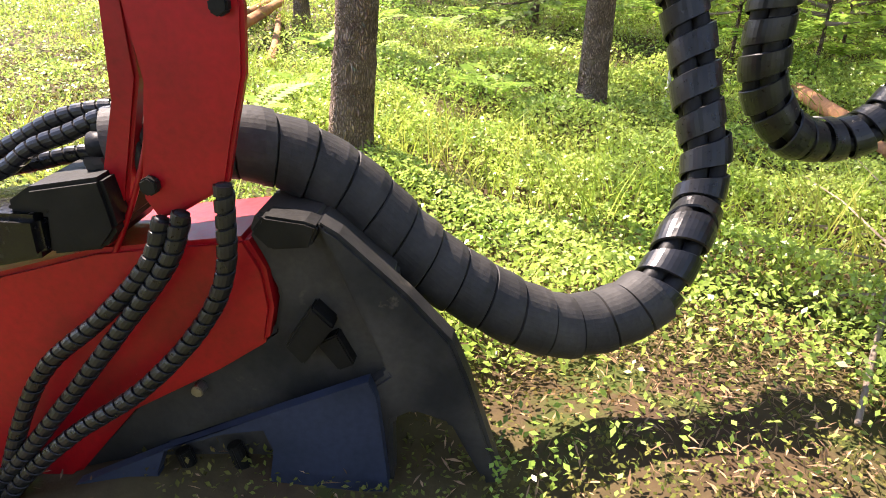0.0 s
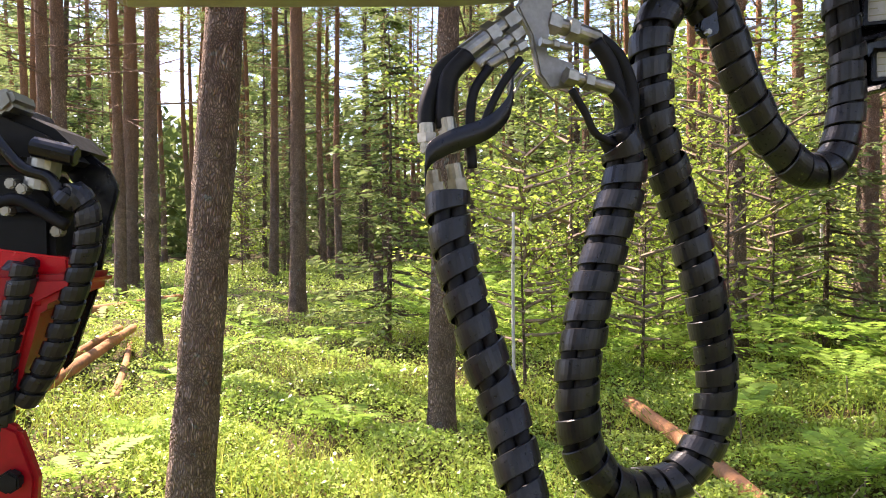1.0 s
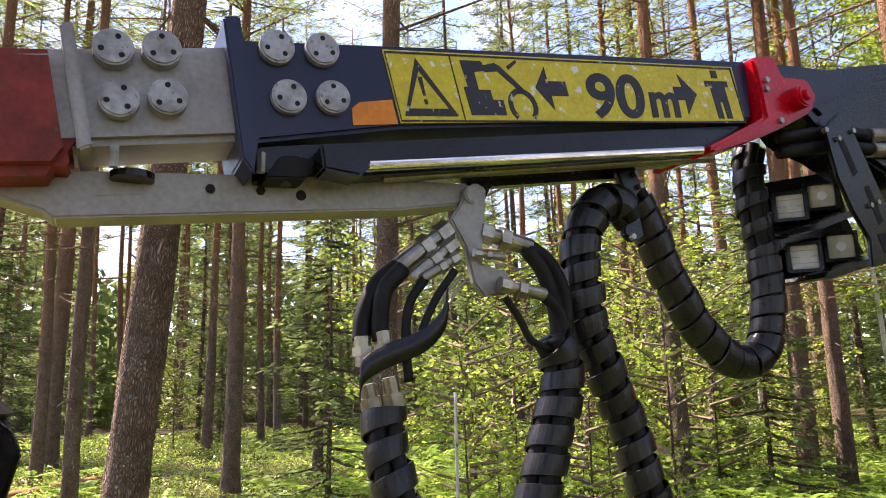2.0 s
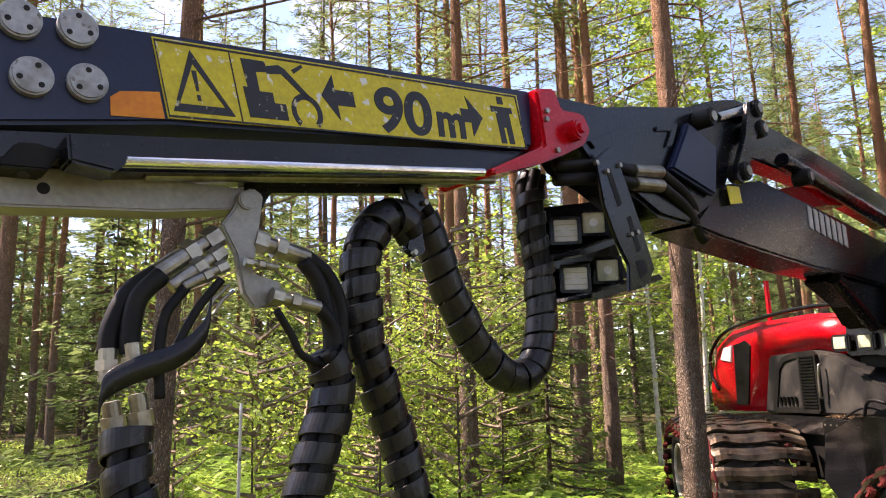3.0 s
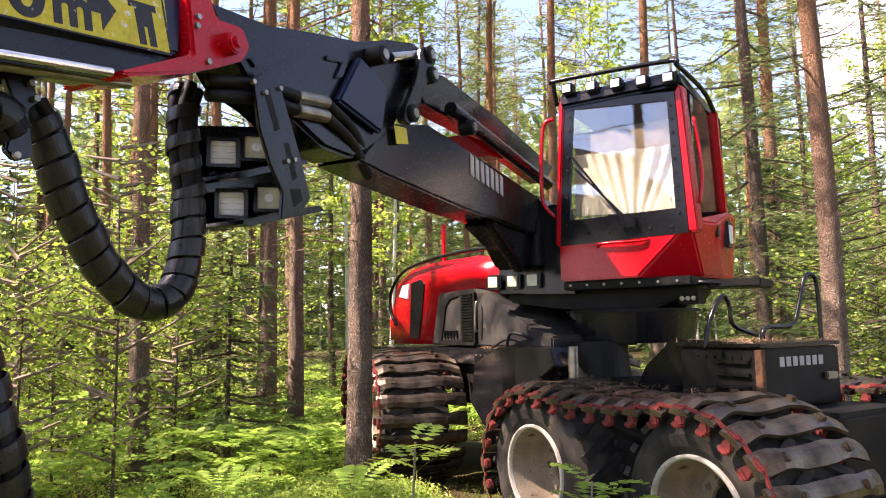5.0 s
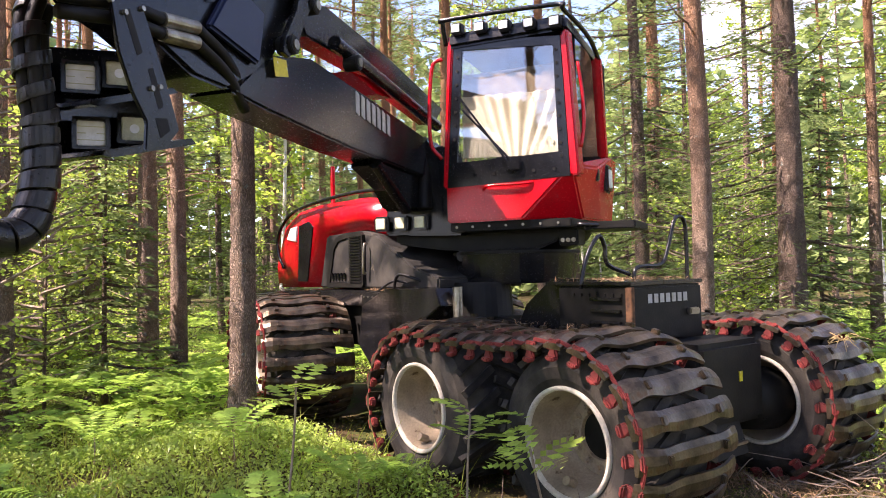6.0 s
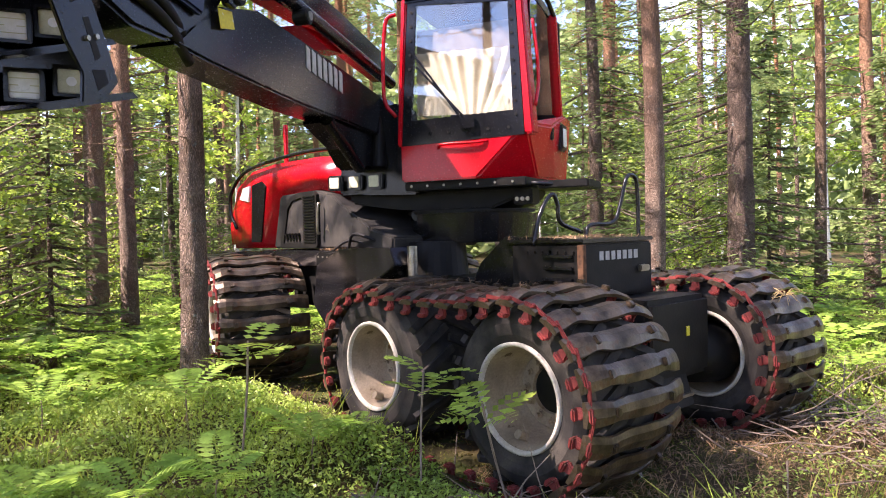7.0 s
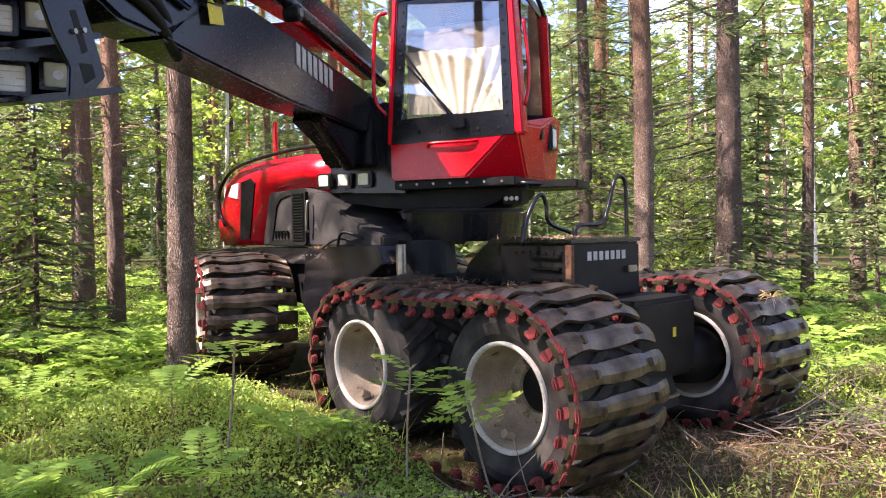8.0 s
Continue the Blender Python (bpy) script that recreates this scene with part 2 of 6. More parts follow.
def ring_prism(outer, inner, d0, d1, axis=1):
    """A plate with one opening; both outlines have the same count of corners."""
    bm = bmesh.new()

    def at(p, d):
        q = list(p)
        q.insert(axis, d)
        return bm.verts.new(q)
    loops = [[at(p, d) for p in ring] for d in (d0, d1) for ring in (outer, inner)]
    n = len(outer)
    for i in range(n):
        j = (i + 1) % n
        for u, v in ((loops[0], loops[1]), (loops[2], loops[3]), (loops[0], loops[2]), (loops[1], loops[3])):
            bm.faces.new((u[i], u[j], v[j], v[i]))
    bmesh.ops.recalc_face_normals(bm, faces=bm.faces)
    return bm


def cyl(p0, p1, r0, r1=None, seg=20, bevel=0.0, bm=None):
    p0, p1 = Vector(p0), Vector(p1)
    t = bmesh.new()
    d = p1 - p0
    bmesh.ops.create_cone(t, cap_ends=True, segments=seg, radius1=r0, radius2=r0 if r1 is None else r1, depth=d.length,
                          matrix=Matrix.Translation((p0 + p1) / 2) @ d.to_track_quat("Z", "Y").to_matrix().to_4x4())
    sharp(t, bevel)
    return t if bm is None else merge(bm, t)


def spline(pts, n=12):
    """A smooth line through the points."""
    p = [Vector(q) for q in pts]
    p = [2 * p[0] - p[1], *p, 2 * p[-1] - p[-2]]
    out = []
    for i in range(1, len(p) - 2):
        for k in range(n):
            t = k / n
            a, b, c, d = p[i - 1], p[i], p[i + 1], p[i + 2]
            out.append(0.5 * (2 * b + (c - a) * t + (2 * a - 5 * b + 4 * c - d) * t * t + (3 * b - a - 3 * c + d) * t ** 3))
    return out + [p[-2]]


def frames_along(pts):
    """Tangent, side and up at each point, without twist."""
    n = len(pts)
    out = []
    side = None
    for i in range(n):
        tan = (pts[min(i + 1, n - 1)] - pts[max(i - 1, 0)]).normalized()
        if side is None:
            side = tan.cross(Vector((0.3, 1, 0.2))).normalized()
        side = (side - tan * side.dot(tan)).normalized()
        out.append((tan, side, tan.cross(side)))
    return out


def tube(pts, r, seg=10, bm=None, shift=(0.0, 0.0)):
    """A round bar along pts; r is a number or a function of 0..1."""
    bm = bm or bmesh.new()
    fr = frames_along(pts)
    rings = []
    for i, (p, (tan, s, u)) in enumerate(zip(pts, fr)):
        rad = r(i / (len(pts) - 1)) if callable(r) else r
        c = p + s * shift[0] + u * shift[1]
        rings.append([bm.verts.new(c + rad * (math.cos(2 * math.pi * k / seg) * s + math.sin(2 * math.pi * k / seg) * u)) for k in range(seg)])
    for a, b in zip(rings, rings[1:]):
        for k in range(seg):
            bm.faces.new((a[k], a[(k + 1) % seg], b[(k + 1) % seg], b[k]))
    bm.faces.new(rings[0])
    bm.faces.new(rings[-1])
    return bm


def rod(pts, r, n=6, seg=8):
    return tube(spline(pts, n), r, seg)


def spiral(pts, radius, width, pitch, thick=0.005, seg=26, t0=0.0, t1=1.0, wobble=0.06, ridge=1.0):
    """A flat band wound round the line pts."""
    pts = pts[int(t0 * (len(pts) - 1)): int(t1 * (len(pts) - 1)) + 1]
    fr = frames_along(pts)
    acc = [0.0]
    for a, b in zip(pts, pts[1:]):
        acc.append(acc[-1] + (b - a).length)
    total = acc[-1]
    steps = int(total / pitch * seg)
    bm = bmesh.new()
    arr_p, arr_s, arr_u, arr_t = (np.array(v) for v in ([list(p) for p in pts], [list(f[1]) for f in fr], [list(f[2]) for f in fr], [list(f[0]) for f in fr]))

    def at(arr, d):
        return np.array([np.interp(d, acc, arr[:, k]) for k in range(3)])
    prev = None
    for i in range(steps + 1):
        d = total * i / steps
        ang = 2 * math.pi * i / seg
        row = []
        for dd, lift in ((-0.5, thick * 0.2), (-0.46, thick * (0.8 + 0.6 * ridge)), (-0.2, thick * (1.0 + 0.6 * ridge)), (0.15, thick * 1.45), (0.46, thick * 1.15), (0.5, 0.0)):
            q = min(max(d + dd * width, 0), total)
            rr = radius * (1 + wobble * math.sin(i * 0.11)) + lift
            row.append(bm.verts.new(at(arr_p, q) + rr * (math.cos(ang) * at(arr_s, q) + math.sin(ang) * at(arr_u, q))))
        if prev:
            for k in range(6):
                bm.faces.new((prev[k], prev[(k + 1) % 6], row[(k + 1) % 6], row[k]))
        prev = row
    return bm


def revolve(profile, seg=48, axis="X"):
    """A turned body; profile rows are (along the axis, radius)."""
    bm = bmesh.new()
    rings = []
    for a, r in profile:
        rings.append([bm.verts.new((a, r * math.cos(2 * math.pi * k / seg), r * math.sin(2 * math.pi * k / seg))) for k in range(seg)])
    for a, b in zip(rings, rings[1:]):
        for k in range(seg):
            bm.faces.new((a[k], a[(k + 1) % seg], b[(k + 1) % seg], b[k]))
    return bm


def flat_mesh(name, verts, faces_per, material, label="", category="", kind="stuff"):
    """One joined mesh out of many equal polygons."""
    n = len(verts) // faces_per
    me = bpy.data.meshes.new(name)
    me.vertices.add(len(verts))
    me.vertices.foreach_set("co", np.asarray(verts, np.float32).ravel())
    me.loops.add(n * faces_per)
    me.loops.foreach_set("vertex_index", np.arange(n * faces_per, dtype=np.int32))
    me.polygons.add(n)
    me.polygons.foreach_set("loop_start", np.arange(0, n * faces_per, faces_per, dtype=np.int32))
    me.update(calc_edges=True)
    me.materials.append(material)
    ob = new(name, me)
    return tagged(ob, label, category, kind=kind) if label else ob


rng = np.random.default_rng(7)


def leaves(cent, size, up=0.5, aspect=0.55, direction=None):
    """Pointed leaves at the centres: four corners each."""
    n = len(cent)
    d = rng.normal(size=(n, 3)) if direction is None else direction + 0.35 * rng.normal(size=(n, 3))
    d[:, 2] *= 0.6
    d /= np.linalg.norm(d, axis=1)[:, None]
    nrm = rng.normal(size=(n, 3)) + np.array([0, 0, 2.2 * up])
    w = np.cross(d, nrm)
    w /= np.linalg.norm(w, axis=1)[:, None] + 1e-9
    s = np.asarray(size, float).reshape(-1, 1) * np.ones((n, 1)) * rng.uniform(0.7, 1.3, (n, 1))
    tip = np.array([0, 0, -0.12]) * s
    q = np.stack([cent - d * s / 2, cent + w * s * aspect / 2, cent + d * s / 2 + tip, cent - w * s * aspect / 2], 1)
    return q.reshape(-1, 3)

# ---- ground ----
EYE = np.array([0.7, -0.6])


def ground_z(x, y):
    x, y = np.asarray(x, float), np.asarray(y, float)
    z = 0.05 * np.sin(0.9 * x + 0.4) * np.cos(0.8 * y) + 0.04 * np.sin(2.1 * x + 1.3 * y) + 0.02 * np.sin(5.3 * x - 3.1 * y)
    far = np.clip((np.hypot(x - 1, y) - 6) / 20, 0, 1)
    left = np.clip((y - 0.6 * x) / 14, 0, 1)
    mound = 0.22 * np.exp(-((x - 4.8) ** 2 + (y - 4.2) ** 2) / 2.5)
    return z + 0.5 * far * left - 0.1 * far + mound


def axis_steps():
    near = np.arange(-6, 14.01, 0.2)
    return np.concatenate([-(6 + np.geomspace(0.3, 900, 30))[::-1], near, 14 + np.geomspace(0.3, 900, 30)])


gx, gy = np.meshgrid(axis_steps(), axis_steps())
gz = ground_z(gx, gy) + np.where(np.hypot(gx, gy) < 20, rng.normal(0, 0.012, gx.shape), 0)
k = gx.shape[1]
gv = np.stack([gx.ravel(), gy.ravel(), gz.ravel()], 1)
gi = (np.arange(k - 1)[None] + k * np.arange(gx.shape[0] - 1)[:, None]).ravel()
ground_mesh = bpy.data.meshes.new("ground")
ground_mesh.from_pydata(gv.tolist(), [], np.stack([gi, gi + 1, gi + k + 1, gi + k], 1).tolist())
ground_mesh.materials.append(SOIL)
ground_mesh.polygons.foreach_set("use_smooth", [True] * len(ground_mesh.polygons))
tagged(new("ground", ground_mesh), "mossy brown forest floor with needle litter", "ground", kind="structure")


def polar(n, r0, r1, a0=-22, a1=132, power=1.0):
    r = r0 + (r1 - r0) * rng.random(n) ** power
    a = np.radians(rng.uniform(a0, a1, n))
    return EYE[0] + r * np.cos(a), EYE[1] + r * np.sin(a), r


def to_machine(x, y):
    dx, dy = x - 5.08, y - 1.24
    ca, sa = math.cos(radians(-18.3)), math.sin(radians(-18.3))
    return dx * ca + dy * sa, -dx * sa + dy * ca


def bare(x, y):
    """Where wheels or the head have pressed the plants away, 0..1."""
    mx, my = to_machine(x, y)
    b = ((mx > -0.25) & (mx < 3.0) & (my > -0.9) & (my < 6.5)).astype(float)
    b = np.maximum(b, 0.45 * ((mx > 0.6) & (mx < 2.6) & (my > -2.6) & (my <= -0.9)))
    b = np.maximum(b, 0.6 * np.exp(-((x - 1.2) ** 2 + (y - 1.9) ** 2) / 0.35))
    edge = 0.12 * np.sin(9 * x + 5 * y) + 0.1 * np.sin(13 * y - 7 * x)
    b = np.maximum(b, 1.0 * ((x > -1.2) & (x + edge < 0.42) & (y > 0.2) & (y + edge < 1.22)))
    b = np.maximum(b, 0.90 * np.exp(-(((x - 0.95) ** 2 + (y - 1.1) ** 2) / 0.62) ** 2))
    return b


def carpet(name, n, r0, r1, size, high, material, label, power=1.0, up=0.5, patch=0.0, a0=-22, a1=132):
    x, y, r = polar(n, r0, r1, a0, a1, power)
    keep = rng.random(n) > bare(x, y) * (1.0 if high > 0.1 else 0.55)
    clump = np.sin(3.1 * x + 1.7 * np.sin(2.3 * y)) * np.cos(2.7 * y + np.sin(1.9 * x)) + 0.5 * np.sin(7 * x + 5 * y)
    keep &= clump > patch + rng.normal(0, 0.35, n)
    x, y, r, clump = x[keep], y[keep], r[keep], clump[keep]
    h = high * (0.55 + 0.35 * np.clip(clump, -1, 1.2)) * (1 - rng.random(len(x)) ** 2)
    cent = np.stack([x, y, ground_z(x, y) + 0.015 + h], 1)
    return flat_mesh(name, leaves(cent, size * (0.75 + 0.09 * r), up), 4, material, label, "shrubs")


carpet("bilberry_shrubs", 480000, 1.3, 28, 0.026, 0.28, LEAF, "low bright green bilberry shrubs covering the forest floor", 1.0, 0.9, -1.15)
carpet("bilberry_shrubs", 110000, 1.9, 7.5, 0.033, 0.24, LEAF, "low bright green bilberry shrubs covering the forest floor", 1.0, 0.5, -0.55, 14, 112)
carpet("bilberry_shrubs", 60000, 1.0, 22, 0.045, 0.25, LEAF, "low bright green bilberry shrubs covering the forest floor", 1.0, 0.9, -0.9, 132, 338)
carpet("moss_leaves", 150000, 1.0, 9, 0.020, 0.045, MOSS, "low yellow green moss and sprouts on the soil", 1.0, 0.8, -2.0)


def litter():
    x, y, r = polar(20000, 1.3, 11, 0, 360)
    n = len(x)
    cent = np.stack([x, y, ground_z(x, y) + 0.02 + 0.02 * rng.random(n)], 1)
    q = leaves(cent, 0.03, 2.0, 0.22)
    mx, my = rng.uniform(0.0, 2.9, 16000), rng.uniform(-2.6, 0.5, 16000)
    ca, sa = math.cos(radians(-18.3)), math.sin(radians(-18.3))
    wx, wy = 5.08 + mx * ca - my * sa, 1.24 + mx * sa + my * ca
    c2 = np.stack([wx, wy, ground_z(wx, wy) + 0.02 + 0.05 * rng.random(16000)], 1)
    c3 = np.stack([rng.normal(1.35, 0.6, 3000), rng.normal(1.6, 0.55, 3000), np.zeros(3000)], 1)
    c3[:, 2] = ground_z(c3[:, 0], c3[:, 1]) + 0.015 + 0.04 * rng.random(3000)
    q = np.concatenate([q, leaves(c3, 0.045, 1.0, 0.14)])
    return flat_mesh("forest_litter", np.concatenate([q, leaves(c2, 0.08, 1.2, 0.07)]), 4, LITTER, "dry brown needles twigs and dead leaves", "litter")


litter()


def grass():
    x, y, r = polar(24000, 1.6, 12, -20, 130)
    keep = (np.sin(1.7 * x + 2 * y) > 0.1) & (rng.random(len(x)) > bare(x, y)) & ~((x < 1.4) & (y < 1.6))
    x, y = x[keep], y[keep]
    n = len(x)
    d = np.stack([rng.normal(0, 0.5, n), rng.normal(0, 0.5, n), np.full(n, 1.0)], 1)
    h = rng.uniform(0.15, 0.42, (n, 1))
    base = np.stack([x, y, ground_z(x, y)], 1)
    side = np.cross(d, rng.normal(size=(n, 3)))
    side = side / np.linalg.norm(side, axis=1)[:, None] * 0.004
    tip = base + d * h
    mid = base + d * h * 0.55 + np.array([0, 0, 0.05]) * h
    q = np.stack([base - side, base + side, mid + side * 0.8, mid - side * 0.8, mid - side * 0.8, mid + side * 0.8, tip + side * 0.1 - np.array([0, 0, 0.06]) * h, tip - side * 0.1 - np.array([0, 0, 0.06]) * h], 1)
    return flat_mesh("grass_blades", q.reshape(-1, 3), 4, GRASS, "thin green grass blades among the shrubs", "grass")


grass()


def frond_quads(base, direction, length, pairs, width):
    """A feathery leaf: a bowed rib with paired leaflets."""
    out = []
    side = Vector(direction).cross(Vector((0, 0, 1))).normalized()
    for i in range(pairs):
        t = (i + 1) / pairs
        p = Vector(base) + Vector(direction) * length * t + Vector((0, 0, 0.35 * length * t - 0.55 * length * t * t))
        w = width * math.sin(math.pi * (0.12 + 0.85 * t)) + 0.01
        for sgn in (-1, 1):
            tip = p + side * sgn * w + Vector(direction) * w * 0.45 - Vector((0, 0, 0.2 * w))
            ax = Vector(direction) * length / pairs * 0.48
            mid = (p + tip) / 2
            out += [p, mid + ax, tip, mid - ax]
    return [list(v) for v in out]


def fern_meshes(name, fronds, length, pairs, width, stem_h):
    vs = []
    for i in range(fronds):
        a = 2 * math.pi * i / fronds + random.uniform(-0.4, 0.4)
        d = Vector((math.cos(a), math.sin(a), random.uniform(0.25, 0.6))).normalized()
        vs += frond_quads((0, 0, stem_h * random.uniform(0.75, 1)), d, length * random.uniform(0.75, 1.15), pairs, width)
    return vs


def plant(name, label, category, fronds, length, pairs, width, stem_h, material):
    root = new(name)
    leaf = flat_mesh("foliage", fern_meshes(name, fronds, length, pairs, width, stem_h), 4, material)
    leaf.parent = root
    part("stem", tube(spline([(0, 0, -0.05), (0.01, 0.0, stem_h * 0.5), (0, 0.01, stem_h)], 4), 0.006, 6), TWIG, root)
    return tagged(root, label, category, "ferns on the forest floor")


ferns = [plant("fern", "bright green fern with arching feathery fronds", "fern", 7, 0.45, 14, 0.12, 0.16, FERN) for _ in range(3)]
ferns[0].location = (3.3, 5.2, float(ground_z(3.3, 5.2)))
ferns[1].location = (5.5, 6.6, float(ground_z(5.5, 6.6)))
ferns[2].location = (3.0, 3.4, float(ground_z(3.0, 3.4)))
for i in range(150):
    x, y, r = (float(v[0]) for v in polar(1, 4.6, 15, 5, 118))
    near_crane = bare(np.array(x), np.array(y)) > 0.3
    if near_crane or (x - 0.9) ** 2 + (y - 1.6) ** 2 < 1.6 or (x < 3 and y < 7 and random.random() < 0.75):
        continue
    sc = random.uniform(0.5, 1.0)
    c = copy_thing(ferns[i % 3], pose(x, y, float(ground_z(x, y)), 0, 0, random.uniform(0, 360)))
    c.scale = (sc, sc, sc)
def fern_field():
    """The fern and herb layer under the far trees."""
    vs = []
    for i in range(1500):
        x, y, r = (float(v[0]) for v in polar(1, 6.8, 22, -8, 112, 0.9))
        if bare(np.array(x), np.array(y)) > 0.3 or (x < 2.6 and y < 8.5) or (x < 0.8 and random.random() < 0.85) or noise.noise((0.33 * x, 0.33 * y, 4.0)) < -0.22:
            continue
        z0, tall = float(ground_z(x, y)), random.uniform(0.10, 0.55)
        for k in range(5):
            a = 2 * math.pi * (k + random.random()) / 5
            d = Vector((math.cos(a), math.sin(a), random.uniform(0.2, 0.7))).normalized()
            vs += frond_quads((x, y, z0 + tall), d, random.uniform(0.28, 0.55), 8, random.uniform(0.08, 0.14))
    return flat_mesh("fern_layer", vs, 4, FERN, "bright green ferns and herbs under the trees", "ferns")


fern_field()
for x, y, a in ((3.5, 2.8, 20), (3.85, 2.55, 140), (3.15, 3.2, 250), (4.5, 3.6, 80), (4.0, 4.6, 300), (3.0, 4.3, 10), (4.6, 2.5, 200), (8.6, -1.3, 60), (9.3, -0.9, 170)):
    copy_thing(ferns[int(a) % 3], pose(x, y, float(ground_z(x, y)) + 0.08, 0, 0, a)).scale = (0.95, 0.95, 1.2)
rowan = plant("rowan_sapling", "young rowan sapling with pale green feathered leaves", "sapling", 6, 0.30, 7, 0.085, 0.60, BIRCH)
rowan.location = (4.27, 2.79, 0.33)
rowan.rotation_euler = (0.1, 0, 0.6)
rowan.scale = (1.25, 1.25, 1.15)
copy_thing(rowan, pose(4.75, 1.75, 0.12, 8, 0, 100))
copy_thing(rowan, pose(4.95, 1.25, 0.0, 12, 10, 200))

# ---- trees ----


def trunk_bm(h, r0, lean=(0, 0), seg=14, rings=40, wob=0.05, rough=0.05, top=0.12):
    bm = bmesh.new()
    rows = []
    ph = random.uniform(0, 9)
    for i in range(rings + 1):
        t = i / rings
        z = h * t ** 1.25
        r = r0 * (1 - (1 - top) * t ** 1.1) * (1 + 0.35 * math.exp(-z / 0.18))
        cx = lean[0] * z + wob * math.sin(z * 0.6 + ph) - wob * math.sin(ph)
        cy = lean[1] * z + wob * math.cos(z * 0.5 + ph) - wob * math.cos(ph)
        rows.append([bm.verts.new((cx + rr * math.cos(a), cy + rr * math.sin(a), z - 0.15 * (i == 0))) for k in range(seg) for a in [2 * math.pi * k / seg]
                     for rr in [r * (1 + rough * noise.noise((3 * math.cos(a) + ph, 3 * math.sin(a), z * 2.2)) + rough * 0.8 * noise.noise((9 * math.cos(a), 9 * math.sin(a) + ph, z * 7)))]])
    for a, b in zip(rows, rows[1:]):
        for k in range(seg):
            bm.faces.new((a[k], a[(k + 1) % seg], b[(k + 1) % seg], b[k]))
    bm.faces.new(rows[-1])
    return bm


def limbs(kind, h, z0, n, reach, lean):
    """Limb lines of a crown."""
    out = []
    for i in range(n):
        z = z0 + (h - z0) * (i + random.random()) / n
        a = random.uniform(0, 2 * math.pi)
        f = 1 - (z - z0) / (h - z0)
        ln = reach * (0.25 + 0.85 * f if kind == "spruce" else 0.45 + 0.7 * math.sin(math.pi * (0.15 + 0.8 * f))) * random.uniform(0.7, 1.15)
        droop = -0.28 if kind == "spruce" else random.uniform(0.0, 0.45)
        p0 = Vector((lean[0] * z, lean[1] * z, z))
        d = Vector((math.cos(a), math.sin(a), droop))
        out.append([p0 + d * ln * t + Vector((0, 0, (0.22 if kind == "spruce" else 0.1) * ln * t * t)) for t in (0, 0.35, 0.7, 1.0)])
    return out


def crown(lines, per, size, spread, aspect):
    cent, dirs = [], []
    for ln in lines:
        ts = rng.random(per) ** 0.75
        pts = np.array([list(p) for p in ln])
        seg = np.clip((ts * 3).astype(int), 0, 2)
        fr = (ts * 3 - seg)[:, None]
        p = pts[seg] * (1 - fr) + pts[seg + 1] * fr
        d = pts[-1] - pts[0]
        lateral = np.cross(d, [0, 0, 1.0])
        lateral = lateral / (np.linalg.norm(lateral) + 1e-9)
        off = rng.normal(0, 1, (per, 1)) * (1.15 - ts[:, None]) * spread
        cent.append(p + lateral * off + rng.normal(0, spread * 0.22, (per, 3)) - np.array([0, 0, 0.25]) * np.abs(off))
        dirs.append(d / (np.linalg.norm(d) + 1e-9) + lateral * np.sign(off) * 0.9)
    return leaves(np.concatenate(cent), size, 0.2, aspect, np.concatenate(dirs))


def tree(name, label, kind, h, r, z0, n, reach, per, bark, leaf, size, aspect, spread, dead=14, lean=(0, 0), seg=14, rings=40, group="trees of the forest"):
    root = new(name)
    part("trunk", trunk_bm(h, r, lean, seg, rings, 0.02 if seg > 20 else 0.05, 0.10 if seg > 20 else 0.05), bark, root, smooth=True)
    lines = limbs(kind, h, z0, n, reach, lean)
    bm = bmesh.new()
    for ln in lines:
        tube(ln, lambda t: 0.022 * (1 - 0.8 * t), 4, bm)
    for i in range(dead):
        z = random.uniform(1.3, z0 + 1)
        a = random.uniform(0, 2 * math.pi)
        ln = random.uniform(0.2, 1.9) if z > 2.8 else random.uniform(0.05, 0.35)
        p = Vector((lean[0] * z, lean[1] * z, z))
        d = Vector((math.cos(a), math.sin(a), random.uniform(-0.2, 0.3)))
        mid = p + d * ln * 0.5 + Vector((0, 0, random.uniform(-0.06, 0.06)))
        tube([p, mid, p + d * ln + Vector((0, 0, random.uniform(-0.1, 0.15)))], lambda t: 0.014 * (1 - 0.75 * t), 4, bm)
        if ln > 0.5:
            tube([mid, mid + Vector((d.y, -d.x, 0.1)) * ln * 0.4], 0.004, 3, bm)
    tagged(part("limb", bm, bark if kind != "birch" else TWIG, root), kind="stuff")
    c = flat_mesh("crown", crown(lines, per, size, spread, aspect), 4, leaf)
    c.parent = root
    tagged(c, kind="stuff")
    return tagged(root, label, "tree", group)


pine_label = "tall pine with scaly grey bark, orange higher up"
spruce_label = "dense green spruce with drooping boughs"
pines = [tree("pine_tree", pine_label, "pine", 18 + i, 0.14, 8.5 + i, 42, 1.9, 60, BARK, PINE, 0.22, 0.16, 0.30, 30) for i in range(3)]
spruces = [tree("spruce_tree", spruce_label, "spruce", 13 + 2.5 * i, 0.12, 0.9 + 0.5 * i, 70, 2.1, 95, BARK_SPRUCE, SPRUCE, 0.17, 0.15, 0.22, 26) for i in range(3)]
birches = [tree("birch_tree", "slender birch with white bark and light leaves", "birch", 13, 0.07, 3.5, 60, 1.6, 60, BARK_BIRCH, BIRCH, 0.13, 0.8, 0.30, 6)]
bushes = [tree("broadleaf_sapling", "thin sapling with light green broad leaves", "birch", 2.4 + i, 0.018, 0.5, 34, 0.7, 40, BARK_SPRUCE, BIRCH, 0.055, 0.75, 0.17, 0, group="saplings") for i in range(2)]
